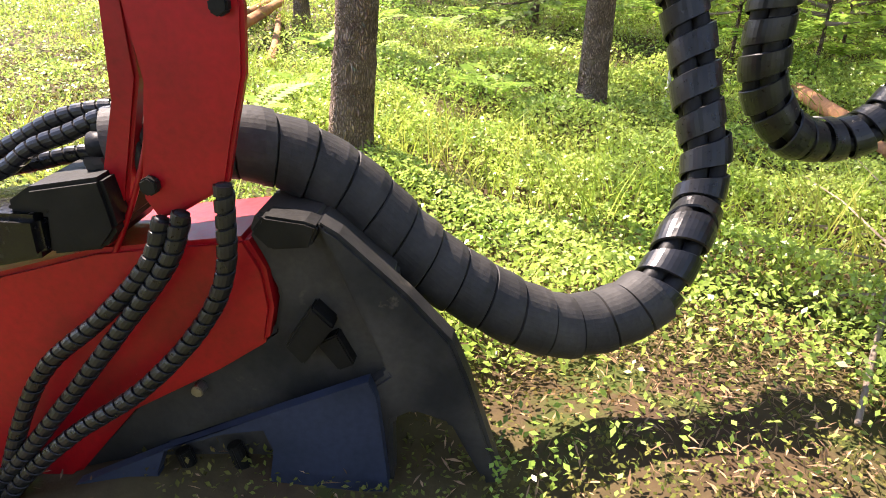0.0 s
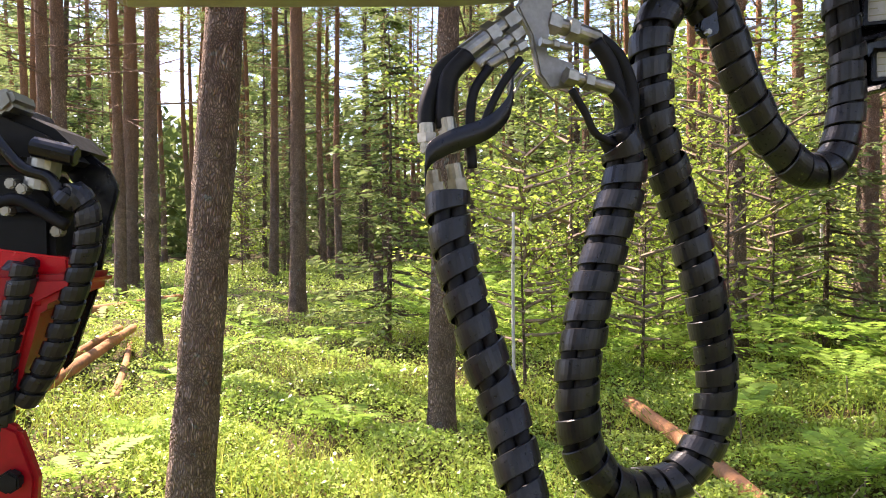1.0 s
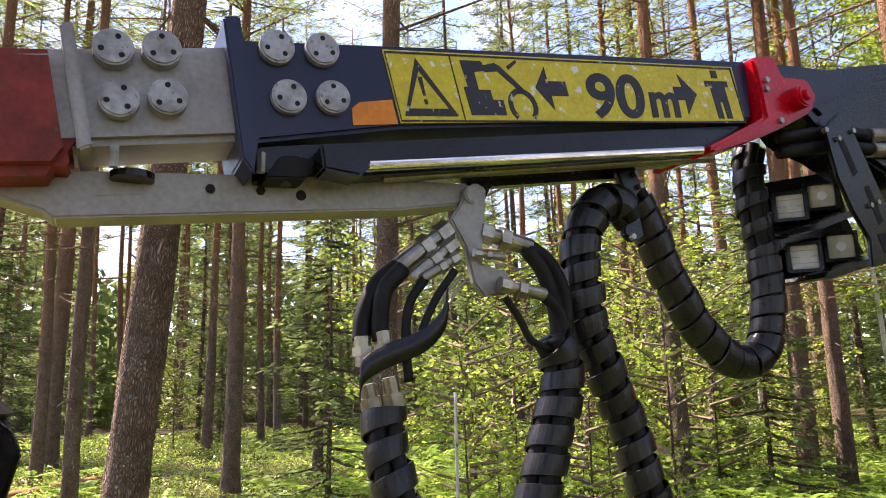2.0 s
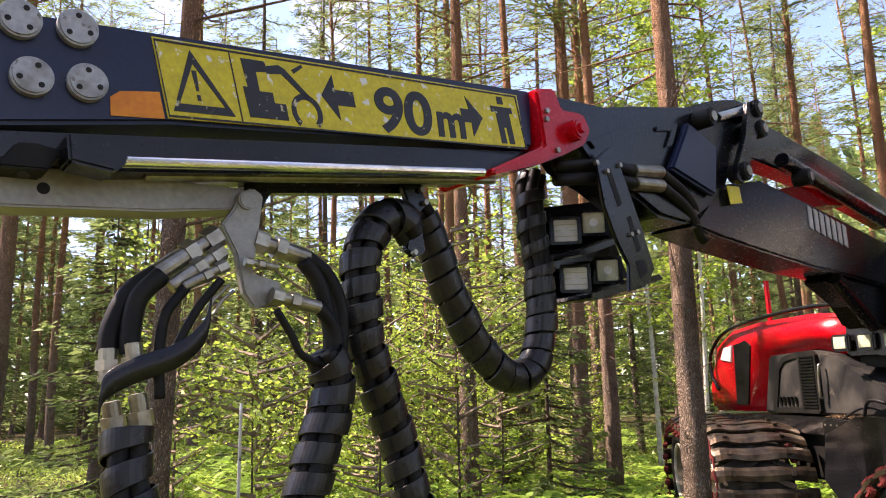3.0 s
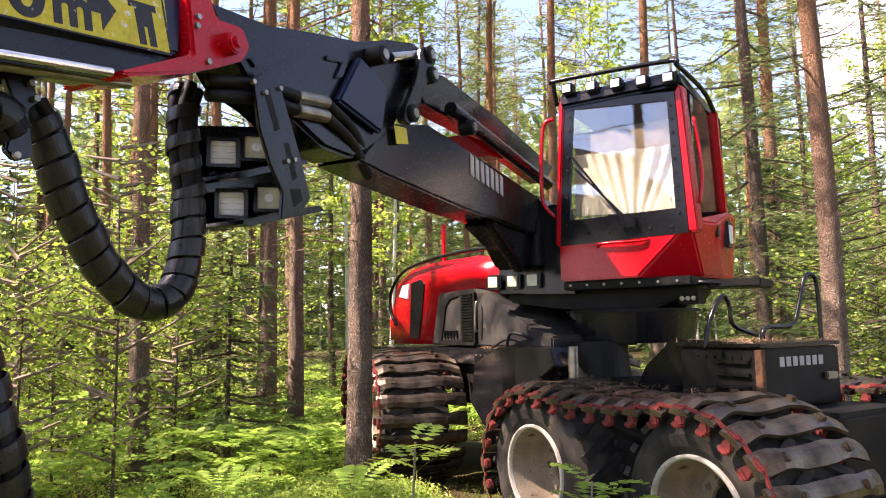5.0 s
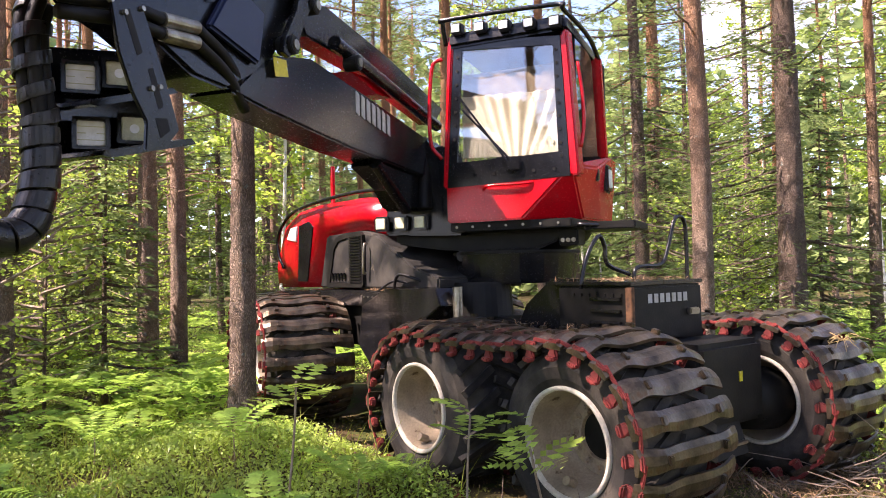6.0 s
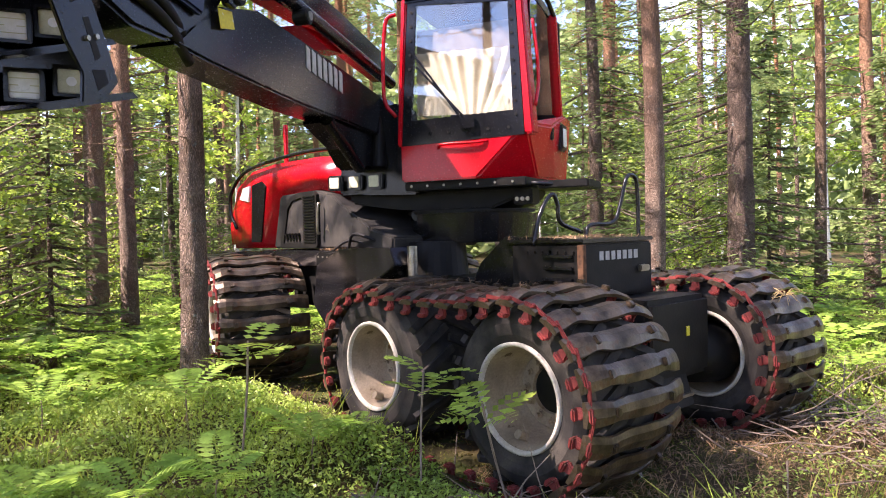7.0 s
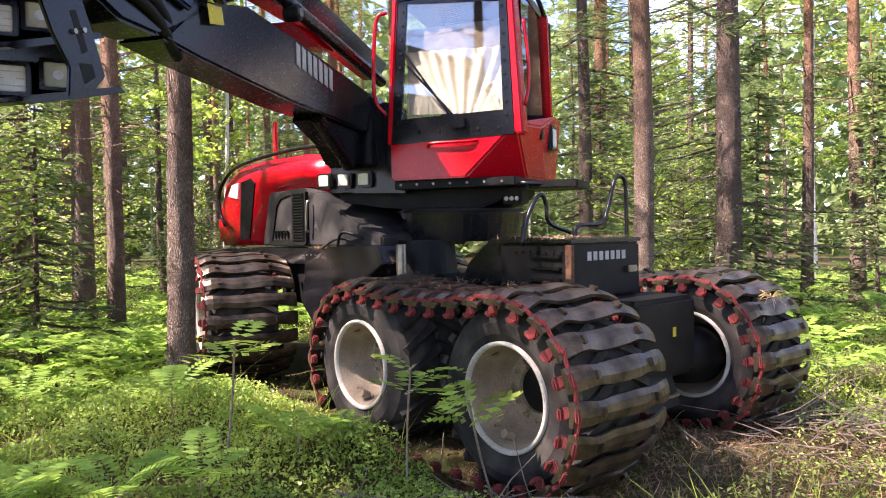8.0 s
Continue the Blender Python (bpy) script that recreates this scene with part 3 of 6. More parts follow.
small_spruce = tree("young_spruce", "young light green spruce with soft boughs", "spruce", 4.5, 0.04, 0.3, 60, 1.1, 45, BARK_SPRUCE, SPRUCE, 0.13, 0.3, 0.16, 0)

# Pines that stand close to the machine, each with its own stem.
NEAR = [
    ((-0.61, 3.50), 0.125, (0.083, 0.0), 16), ((0.93, 4.91), 0.105, (0.02, 0.0), 15), ((-0.9, 12.0), 0.15, (0.01, 0.0), 17),
    ((4.75, 7.7), 0.12, (0.0, 0.0), 16), ((5.35, 4.55), 0.125, (0.02, 0.0), 16), ((7.3, 9.0), 0.16, (0.01, 0.0), 18),
    ((6.64, 11.5), 0.14, (0, 0), 17), ((9.2, 11.0), 0.14, (0, 0), 17), ((-5.4, 17.3), 0.2, (0.02, 0), 18), ((-2.4, 20.0), 0.14, (0.02, 0), 17),
    # last three of this row: added so their crowns shade the foreground
    ((7.2, 8.1), 0.12, (0, 0), 16), ((-3.2, 8.3), 0.10, (0, 0), 14.5), ((-4.1, 9.9), 0.11, (0, 0), 17), ((-2.4, 9.0), 0.10, (0, 0), 16),
    ((14.3, 3.7), 0.15, (0.01, 0), 17), ((16.0, -0.5), 0.14, (0, 0.01), 17), ((15.6, 0.3), 0.11, (0.01, 0), 16),
]
for (x, y), r, lean, h in NEAR:
    tree("pine_tree", "pine with thick flaking grey brown bark plates", "pine", h, r, 7.5, 40, 2.1, 90, BARK, PINE, 0.19, 0.16, 0.30, 48, lean, 28, 110).location = (x, y, float(ground_z(x, y)))
tree("spruce_tree", "old spruce with a dark trunk, dead twigs and drooping green boughs", "spruce", 17, 0.19, 1.2, 64, 2.6, 210, BARK_SPRUCE, SPRUCE, 0.13, 0.15, 0.26, 40, (0.004, 0.0), 28, 90).location = (11.6, 0.98, 0.0)
tree("spruce_tree", "spruce with drooping light green boughs", "spruce", 15, 0.13, 0.8, 60, 2.2, 170, BARK_SPRUCE, SPRUCE, 0.13, 0.15, 0.24, 24, (0.0, 0.0), 20, 60).location = (12.6, 3.4, 0.0)
NEAR_XY = [(x, y) for (x, y), *_ in NEAR] + [(11.6, 0.98), (12.6, 3.4)]


def clear_of_machine(x, y):
    mx, my = to_machine(x, y)
    if -1.6 < mx < 4.4 and -4.5 < my < 8.5:
        return False
    if x > -2.2 and y < 4.8 and x < 5.2:
        return False
    if y > 0 and math.atan2(y, x - 0.7) > radians(112) and math.hypot(x, y) < 15:
        return False
    # the open strip of bilberry beyond the head
    return not (-4.5 < x < 4.0 and y < 17)


placed = list(NEAR_XY)
random.seed(11)
first = {}
for i in range(2400):
    if len(placed) > 200:
        break
    a, r = radians(random.uniform(-4, 116) if i % 3 else random.uniform(80, 117)), 9 + 34 * random.random() ** 0.9
    if a < radians(14) and (r < 19 or random.random() < 0.5):
        continue
    x, y = 0.7 + r * math.cos(a), -0.6 + r * math.sin(a)
    if not clear_of_machine(x, y) or min(math.hypot(x - u, y - v) for u, v in placed) < 1.5:
        continue
    placed.append((x, y))
    ang = math.degrees(a)
    q = random.random()
    if ang < 32:
        kind = spruces if q < 0.42 else pines if q < 0.78 else birches
    elif ang < 75:
        kind = pines if q < 0.70 else birches if q < 0.80 else spruces
    else:
        kind = pines if q < 0.66 else spruces
    src = kind[i % len(kind)]
    m = pose(x, y, float(ground_z(x, y)) - 0.05, random.uniform(-1.5, 1.5), random.uniform(-1.5, 1.5), random.uniform(0, 360))
    sc = random.uniform(0.7, 1.1)
    if src.name not in first:
        first[src.name] = 1
        src.matrix_basis = m
    else:
        src = copy_thing(src, m)
    src.scale = (sc, sc, sc)
# unseen trees behind the camera, added to darken reflections and sky fill light
for i in range(64):
    a, r = radians(random.uniform(172, 350)), 7.5 + 24 * random.random() ** 1.3
    copy_thing((pines + spruces)[i % 6], pose(0.7 + r * math.cos(a), -0.6 + r * math.sin(a), -0.05, 0, 0, 40 * i))
for n, (src, x, y) in enumerate([(bushes[0], 1.9, 6.4), (bushes[1], 2.5, 7.0), (bushes[0], 3.0, 6.2), (bushes[1], 1.3, 7.6), (bushes[0], 3.8, 7.6), (bushes[1], 6.1, 9.6), (bushes[0], 8.3, 10.4), (bushes[0], 4.1, 9.4),
                                 (bushes[1], 5.6, 11.0), (bushes[0], 2.9, 9.3), (bushes[1], 3.7, 5.9), (small_spruce, 0.6, 9.0), (small_spruce, 6.0, 7.9), (small_spruce, 7.9, 12.4), (small_spruce, 3.2, 12.2), (small_spruce, 10.6, 13.0),
                                 (small_spruce, 14.5, 1.5), (small_spruce, 13.6, 3.4), (small_spruce, 15.5, -0.8)]):
    m = pose(x, y, float(ground_z(x, y)), 0, 0, 77 * n)
    if src.name in first:
        copy_thing(src, m)
    else:
        first[src.name] = 1
        src.matrix_basis = m

for i in range(50):
    x, y, r = (float(v[0]) for v in polar(1, 9, 24, 2, 118))
    if clear_of_machine(x, y):
        copy_thing((bushes + [small_spruce])[i % 3], pose(x, y, float(ground_z(x, y)), 0, 0, 50 * i)).scale = (random.uniform(0.7, 1.3),) * 3


def far_woods():
    n = 80000
    a, r = np.radians(rng.uniform(-25, 150, n)), rng.uniform(42, 75, n)
    top = 14 + 4 * np.sin(a * 23) + 2 * np.sin(a * 57 + 1)
    z = top * rng.random(n) ** 1.2
    cent = np.stack([0.7 + r * np.cos(a), -0.6 + r * np.sin(a), z], 1)
    return flat_mesh("far_woods", leaves(cent, 0.9, 0.2, 0.6), 4, SPRUCE, "far green wall of mixed forest", "forest")


far_woods()

# logs, stump and dead wood


def log(name, a, b, r, label, material=LOGBARK):
    pts = spline([a, [(u + v) / 2 + random.uniform(-0.03, 0.03) for u, v in zip(a, b)], b], 8)
    return tagged(part(name, tube(pts, lambda t: r * (1 - 0.2 * t) * (1 + 0.04 * math.sin(19 * t)), 14), material, smooth=True), label, "log", "felled logs")


def gz_at(x, y, up):
    return (x, y, float(ground_z(x, y)) + up)


log("pine_log", gz_at(-2.5, 5.2, 0.12), gz_at(-3.05, 10.2, 0.14), 0.075, "orange barked pine log lying in the shrubs")
log("pine_log", gz_at(-2.85, 5.6, 0.1), gz_at(-3.3, 10.4, 0.12), 0.06, "orange barked pine log lying in the shrubs")
log("pine_log", gz_at(-2.0, 6.4, 0.1), gz_at(-2.9, 9.6, 0.1), 0.045, "thin peeled pine log lying in the shrubs", LOGBARK)
log("pine_log", gz_at(-5.2, 10.6, 0.15), gz_at(-3.2, 14.6, 0.2), 0.10, "orange pine log across the clearing")
log("pine_log", gz_at(2.60, 5.45, 0.14), gz_at(2.47, 2.45, 0.10), 0.06, "orange pine log half hidden in green shrubs")
log("tree_stump", gz_at(0.5, 14.3, -0.1), gz_at(0.5, 14.3, 0.85), 0.12, "short weathered grey stump", BARK_SPRUCE)
log("dead_birch_pole", gz_at(1.62, 5.5, -0.05), gz_at(1.6, 5.45, 1.85), 0.016, "broken pale birch pole standing dead", BARK_BIRCH)
log("fallen_branch", gz_at(1.9, 2.2, 0.14), gz_at(1.35, 1.2, 0.05), 0.012, "dry pale branch lying on the moss", TWIG)
log("fallen_branch", gz_at(4.5, 2.1, 0.06), gz_at(5.0, 0.75, 0.05), 0.016, "dry pale branch lying beside the tracked wheel", TWIG)


def brush(name, cx, cy, rad, n, label):
    bm = bmesh.new()
    for i in range(n):
        a, b = random.uniform(0, 6.28), random.uniform(0, rad)
        p = Vector(gz_at(cx + b * math.cos(a), cy + b * math.sin(a), random.uniform(0.02, 0.18)))
        d = Vector((random.gauss(0, 1), random.gauss(0, 1), random.gauss(0.05, 0.25))).normalized() * random.uniform(0.25, 0.8)
        tube([p, p + d * 0.5 + Vector((0, 0, random.uniform(-0.04, 0.06))), p + d], lambda t: 0.007 * (1 - 0.7 * t), 4, bm)
    return tagged(part(name, bm, TWIG), label, "twigs", kind="stuff")


brush("branch_pile", -1.5, 14.0, 2.2, 160, "heap of cut branches behind the logs")
brush("branch_litter", 7.2, -0.6, 1.3, 150, "bleached twigs and slash beside the front wheels")
brush("branch_litter", 9.0, 0.0, 1.8, 150, "bleached twigs and slash on the ground")
brush("branch_litter", 4.7, 1.3, 0.8, 40, "dry twigs before the track")
brush("branch_litter", 2.0, 2.3, 1.0, 40, "dry twigs on brown moss")

# ---- harvester ----
harvester = tagged(new("forest_harvester"), "red and black eight-wheeled forest harvester with tracked bogies", "harvester")
harvester.matrix_basis = pose(5.08, 1.24, 0, 0, 0, -18.3)
HUB_Z, TYRE_R, BOGIE = 0.63, 0.60, 1.58


def tyre_bm(width=0.68):
    w = width
    prof = [(0.02, 0.345), (-0.012, 0.40), (-0.02, 0.47), (0.01, 0.54), (0.06, 0.575), (0.16, 0.585), (w / 2, 0.588), (w - 0.16, 0.585), (w - 0.06, 0.575), (w - 0.01, 0.54), (w + 0.02, 0.47), (w + 0.012, 0.40), (w - 0.02, 0.345)]
    bm = revolve(prof, 56)
    return bm


def rim_bm():
    return revolve([(0.03, 0.352), (-0.004, 0.352), (-0.010, 0.345), (-0.006, 0.328), (0.02, 0.322)], 56)


def dish_bm():
    return revolve([(0.02, 0.3215), (0.06, 0.306), (0.13, 0.300), (0.145, 0.290), (0.27, 0.284), (0.33, 0.27), (0.345, 0.245), (0.34, 0.17)], 56)


def hub_bm():
    bm = revolve([(0.345, 0.255), (0.318, 0.250), (0.312, 0.242), (0.312, 0.155), (0.330, 0.150), (0.36, 0.145)], 40)
    for i in range(12):
        a = 2 * math.pi * i / 12
        c, d = 0.20 * math.cos(a), 0.20 * math.sin(a)
        cyl((0.318, c, d), (0.303, c, d), 0.026, seg=12, bm=bm)
        cyl((0.305, c, d), (0.278, c, d), 0.016, seg=6, bm=bm)
    return bm


proto = {}


def shared(name, key, make, material, parent, m, smooth=False):
    """A part whose mesh is made once and then shared."""
    if key not in proto:
        ob = part(name, make(), material, parent, smooth=smooth, m=m)
        proto[key] = ob.data
        return ob
    ob = new(name, proto[key])
    ob.parent = parent
    ob.matrix_basis = m
    return ob


def wheel(m, inner=False):
    t = shared("tyre", "tyre", tyre_bm, TYRE, harvester, m, False)
    here = Matrix.Identity(4)
    for i in range(44):
        side = i % 2
        shared("tread_lug", "tread", lambda: box(-0.18, 0.18, -0.028, 0.028, -0.02, 0.024, 0.0), TYRE, t,
               Matrix.Rotation(2 * math.pi * i / 44, 4, "X") @ Matrix.Translation((0.68 * (0.73 if side else 0.27), 0, 0.59)) @ Matrix.Rotation(radians(-28 if side else 28), 4, "Z"))
    shared("rim", "rim", rim_bm, RIM, t, here, True)
    shared("rim_dish", "dish", dish_bm, DISH, t, here, True)
    if inner:
        shared("hub", "cone", lambda: revolve([(-0.28, 0.0001), (-0.28, 0.19), (-0.05, 0.23), (0.12, 0.25), (0.2, 0.20), (0.4, 0.18), (0.41, 0.0001)], 32), MATT, t, here, True)
    else:
        shared("hub", "hub", hub_bm, DISH, t, here, False)
        # solid black disc stands for the dark, shaded hole in the hub
        shared("hub_hole_disc", "hubhole", lambda: cyl((0.325, 0, 0), (0.37, 0, 0), 0.15, seg=28, bevel=0.012), MATT, t, here)
        shared("valve_cap", "cap", lambda: cyl((0.12, 0.05, -0.27), (0.05, 0.05, -0.24), 0.03, seg=12), DISH, t, here)
    return t


def shoe_bm():
    """A wavy pressed steel cross plate, narrow at the waist, with a worn grouser rib."""
    bm = bmesh.new()
    rows = []
    n = 18
    for i in range(n + 1):
        t = i / n
        x = -0.088 + 0.95 * t
        z = 0.010 * math.sin(t * math.pi * 4) - 0.055 * max(0, abs(t - 0.5) - 0.36) / 0.14
        hw = 0.066 + 0.006 * math.cos(t * math.pi * 4) + 0.003 * math.sin(t * 23)
        sh = 0.004 * math.sin(t * math.pi * 3 + 0.6)
        rows.append([bm.verts.new((x, s * hw + sh, z + u)) for s, u in ((-1, -0.014), (1, -0.014), (1, 0.004), (0.45, 0.020), (-0.25, 0.024), (-1, 0.008))])
    for a, b in zip(rows, rows[1:]):
        for k in range(6):
            bm.faces.new((a[k], a[(k + 1) % 6], b[(k + 1) % 6], b[k]))
    bm.faces.new(rows[0])
    bm.faces.new(rows[-1])
    for x in (0.10, 0.64):
        box(x - 0.020, x + 0.020, -0.026, 0.026, 0.008, 0.046, 0.005, bm)
    return bm


def lug_bm():
    """A hooked side guide that reaches down the tyre wall."""
    out = [(-0.050, -0.010), (0.050, -0.010), (0.038, -0.040), (0.030, -0.075), (0.046, -0.112), (0.030, -0.140), (-0.024, -0.140), (-0.036, -0.108), (-0.022, -0.070), (-0.034, -0.040)]
    bm = prism(out, -0.085, -0.055, 0, 0.009)
    return merge(bm, prism([(-0.040, -0.112), (0.042, -0.112), (0.030, -0.142), (-0.026, -0.142)], -0.115, -0.060, 0, 0.009))


def track(x0, z0=HUB_Z, back=BOGIE, m0=None, flip=False):
    R, L = TYRE_R + 0.055, back
    n = 36
    per = 2 * L + 2 * math.pi * R
    anchor = None
    for i in range(n):
        d = per * i / n
        if d < L:
            sag = -0.06 * math.sin(math.pi * d / L)
            y, z, a = d, R + sag, 0.0 + 0.06 * math.cos(math.pi * d / L)
        elif d < L + math.pi * R:
            th = (d - L) / R
            y, z, a = L + R * math.sin(th), R * math.cos(th), -th
        elif d < 2 * L + math.pi * R:
            y, z, a = L - (d - L - math.pi * R), -R, -math.pi
        else:
            th = math.pi + (d - 2 * L - math.pi * R) / R
            y, z, a = R * math.sin(th), R * math.cos(th), -th
        m = (m0 or Matrix.Identity(4)) @ Matrix.Translation((x0, y, z + z0)) @ Matrix.Rotation(a + random.uniform(-0.04, 0.04), 4, "X")
        if anchor is None:
            anchor = shared("track", "shoe", shoe_bm, SHOE, harvester, m)
            base = m.inverted()
        else:
            shared("track_shoe", "shoe", shoe_bm, SHOE, anchor, base @ m)
        shared("side_lug", "lug", lug_bm, LUG, anchor, base @ m)
        shared("side_lug", "lug", lug_bm, LUG, anchor, base @ m @ Matrix.Translation((0.80, 0, 0)))
        shared("chain_link", "link", lambda: box(-0.066, -0.048, -0.02, 0.19, -0.052, -0.026, 0.005), LUG, anchor, base @ m)
    return anchor


for y in (0, BOGIE):
    wheel(Matrix.Translation((0, y, HUB_Z)))
    wheel(Matrix.Translation((2.15, y, HUB_Z)), True)
track(0.0)
track(2.15)
rear = pose(-0.14, 4.30, 0, 0, 0, -13.7)
for y in (0, BOGIE):
    wheel(rear @ Matrix.Translation((0, y, 0.78)))
    wheel(rear @ Matrix.Translation((2.15, y, 0.78)))
track(0.0, 0.78, BOGIE, rear)
track(2.15, 0.78, BOGIE, rear)

# front frame
part("front_frame", prism([(0.30, 0.62), (2.9, 0.62), (3.1, 0.9), (3.0, 1.15), (1.75, 1.28), (0.3, 1.2)], 0.98, 1.95, 0, 0.02), MATT, harvester, "dusty black steel frame")
part("front_box", box(0.86, 1.70, 0.15, 0.86, 1.17, 1.56, 0.015), MATT, harvester, "black tool box with pale lettering bars")
part("front_box_lid", box(0.84, 1.71, 0.14, 0.98, 1.565, 1.595, 0.008), BLACK, harvester)
part("frame_cheek", prism([(0.2, 1.5), (0.45, 1.60), (1.0, 1.62), (1.30, 1.40), (1.45, 1.15), (0.2, 1.15)], 0.93, 0.99, 0, 0.008), BLACK, harvester)
part("bogie_beam", prism([(-0.2, 0.52), (1.78, 0.52), (1.55, 0.86), (0.79, 0.98), (0.03, 0.86)], 0.80, 0.94, 0, 0.02), MATT, harvester)
part("bogie_beam", prism([(-0.2, 0.52), (1.78, 0.52), (1.55, 0.86), (0.79, 0.98), (0.03, 0.86)], 1.92, 2.06, 0, 0.02), MATT, harvester)
part("front_axle_case", box(1.1, 1.9, -0.22, 0.22, 0.55, 1.15, 0.04), MATT, harvester)
part("front_step", prism([(-0.25, 0.35), (-0.06, 0.95), (-0.02, 1.1), (0.1, 1.1), (0.1, 0.3)], 1.2, 1.62, 0, 0.01), MATT, harvester, "worn black steel step")
for n, x in enumerate((1.04, 1.11, 1.18, 1.25, 1.32, 1.39, 1.46)):
    part("lettering_bar", box(x, x + 0.045, 0.146, 0.152, 1.435, 1.50, 0.0), WHITE, harvester)
part("handrail", rod([(0.72, 0.5, 1.55), (0.80, 0.5, 1.78), (0.93, 0.5, 1.93), (1.0, 0.5, 1.86), (1.03, 0.5, 1.72), (1.28, 0.5, 1.64)], 0.017), BLACK, harvester, "bent black tube handrail", True)
part("handrail", rod([(1.33, 0.5, 1.58), (1.38, 0.5, 1.69), (1.68, 0.5, 1.71), (1.78, 0.5, 1.85), (1.88, 0.5, 2.08), (2.0, 0.5, 2.08), (2.03, 0.5, 1.9), (2.03, 0.5, 1.5)], 0.017), BLACK, harvester, "bent black tube handrail", True)
part("box_latch", box(1.50, 1.62, 0.112, 0.150, 1.33, 1.38, 0.008), STEEL, harvester, "scuffed steel latch")
part("rusty_strip", box(0.850, 0.885, 0.142, 0.20, 1.20, 1.555, 0.004), RUST, harvester, "rusty edge strip")
for i in range(4):
    part("step_rung", box(0.835, 0.862, 0.24, 0.52, 1.20 + 0.085 * i, 1.225 + 0.085 * i, 0.004), BLACK, harvester)
for i in range(14):
    part("rivet", cyl((0.862, 0.24 + 0.075 * (i % 7), 1.50 - 0.22 * (i // 7)), (0.848, 0.24 + 0.075 * (i % 7), 1.50 - 0.22 * (i // 7)), 0.010, seg=8), MATT, harvester)
part("axle_side_box", box(1.72, 1.98, -0.10, 0.42, 0.78, 1.13, 0.015), MATT, harvester)
for z in (0.42, 0.62, 0.82):
    part("step_tread", box(1.23, 1.60, -0.255 + 0.28 * (z - 0.42), -0.10, z, z + 0.022, 0.004), STEEL, harvester)
part("yellow_sticker", box(1.56, 1.60, -0.226, -0.221, 0.86, 0.93, 0.0), YELLOW, harvester)
# slew pedestal under the turntable
part("pedestal", cyl((1.25, 2.25, 0.9), (1.25, 2.25, 1.58), 0.34, 0.28, 32, 0.01), MATT, harvester)
part("support_post", cyl((0.72, 1.95, 1.15), (0.72, 1.95, 1.55), 0.045, seg=14), STEEL, harvester)
part("support_post", cyl((1.45, 1.30, 1.15), (1.45, 1.30, 1.6), 0.045, seg=14), STEEL, harvester)
part("mid_frame", box(0.75, 2.0, 2.7, 4.2, 0.9, 1.42, 0.03), MATT, harvester, "black frame covered in needles")
part("hydraulic_line", rod([(0.70, 2.1, 1.3), (0.68, 2.5, 1.52), (0.72, 2.9, 1.45), (0.7, 3.3, 1.35)], 0.018), RUBBER, harvester, "", True)
part("marker_plate", box(0.735, 0.745, 3.30, 3.36, 1.12, 1.30, 0.002), RED, harvester)
part("rear_fender", prism([(2.89, 1.53), (3.33, 1.36), (3.42, 0.95), (3.05, 0.64), (2.52, 1.11), (1.98, 1.39), (2.05, 1.54)], 0.55, 0.75, 0, 0.01), BLACK, harvester)
# engine hood
hood_out = [(6.09, 1.51), (6.12, 1.81), (5.84, 2.33), (5.46, 2.48), (4.84, 2.53), (3.78, 2.52), (3.19, 2.46), (3.17, 2.16), (3.34, 2.08), (3.8, 2.17), (4.58, 2.13), (4.77, 1.52)]
part("engine_hood", prism(hood_out, 0.86, 2.0, 0, 0.05), RED, harvester, "glossy red engine hood", True)
part("hood_side_panel", prism([(4.54, 2.13), (3.77, 2.15), (3.42, 2.09), (3.19, 1.96), (2.71, 1.72), (2.34, 1.63), (2.35, 1.52), (4.73, 1.52)], 0.80, 1.9, 0, 0.02), DUSTY, harvester, "dusty black side panel")
door_o = [(4.50, 1.53), (4.36, 2.00), (4.24, 2.10), (4.02, 2.14), (3.72, 2.14), (3.66, 2.10), (3.66, 1.56), (3.70, 1.53)]
door_i = [(4.42, 1.58), (4.30, 1.97), (4.20, 2.05), (4.02, 2.08), (3.98, 2.08), (3.96, 2.06), (3.97, 1.60), (3.99, 1.58)]
part("hood_door_frame", ring_prism(door_o, door_i, 0.762, 0.80, 0), MATT, harvester)
part("hood_door", prism(door_i, 0.778, 0.80, 0, 0.004), DUSTY, harvester, "dusty black engine door")
for i in range(17):
    z = 1.58 + 0.031 * i
    part("grille_slat", box(0.750, 0.765, 3.69, 3.93, z, z + 0.016, 0.003), BLACK, harvester)
part("door_handle", rod([(0.765, 3.60, 1.68), (0.735, 3.60, 1.71), (0.735, 3.58, 1.97), (0.765, 3.58, 2.0)], 0.013), STEEL, harvester, "", True)
for i in range(5):
    part("vent_stub", cyl((0.78, 4.06 + 0.07 * i, 1.60), (0.755, 4.06 + 0.07 * i, 1.69), 0.016, seg=10), BLACK, harvester)
part("side_box", prism([(2.62, 1.08), (3.44, 1.08), (3.46, 1.46), (3.36, 1.50), (2.70, 1.46)], 0.62, 0.80, 0, 0.012), MATT, harvester, "black steel side box")
part("deck_plate", prism([(2.35, 1.50), (4.75, 1.50), (4.80, 1.44), (4.60, 1.30), (2.60, 1.38)], 0.66, 1.2, 0, 0.012), BLACK, harvester)
part("deck_hose", rod([(0.76, 3.05, 1.50), (0.72, 2.90, 1.66), (0.78, 2.68, 1.62), (0.95, 2.50, 1.50)], 0.016), RUBBER, harvester, "", True)
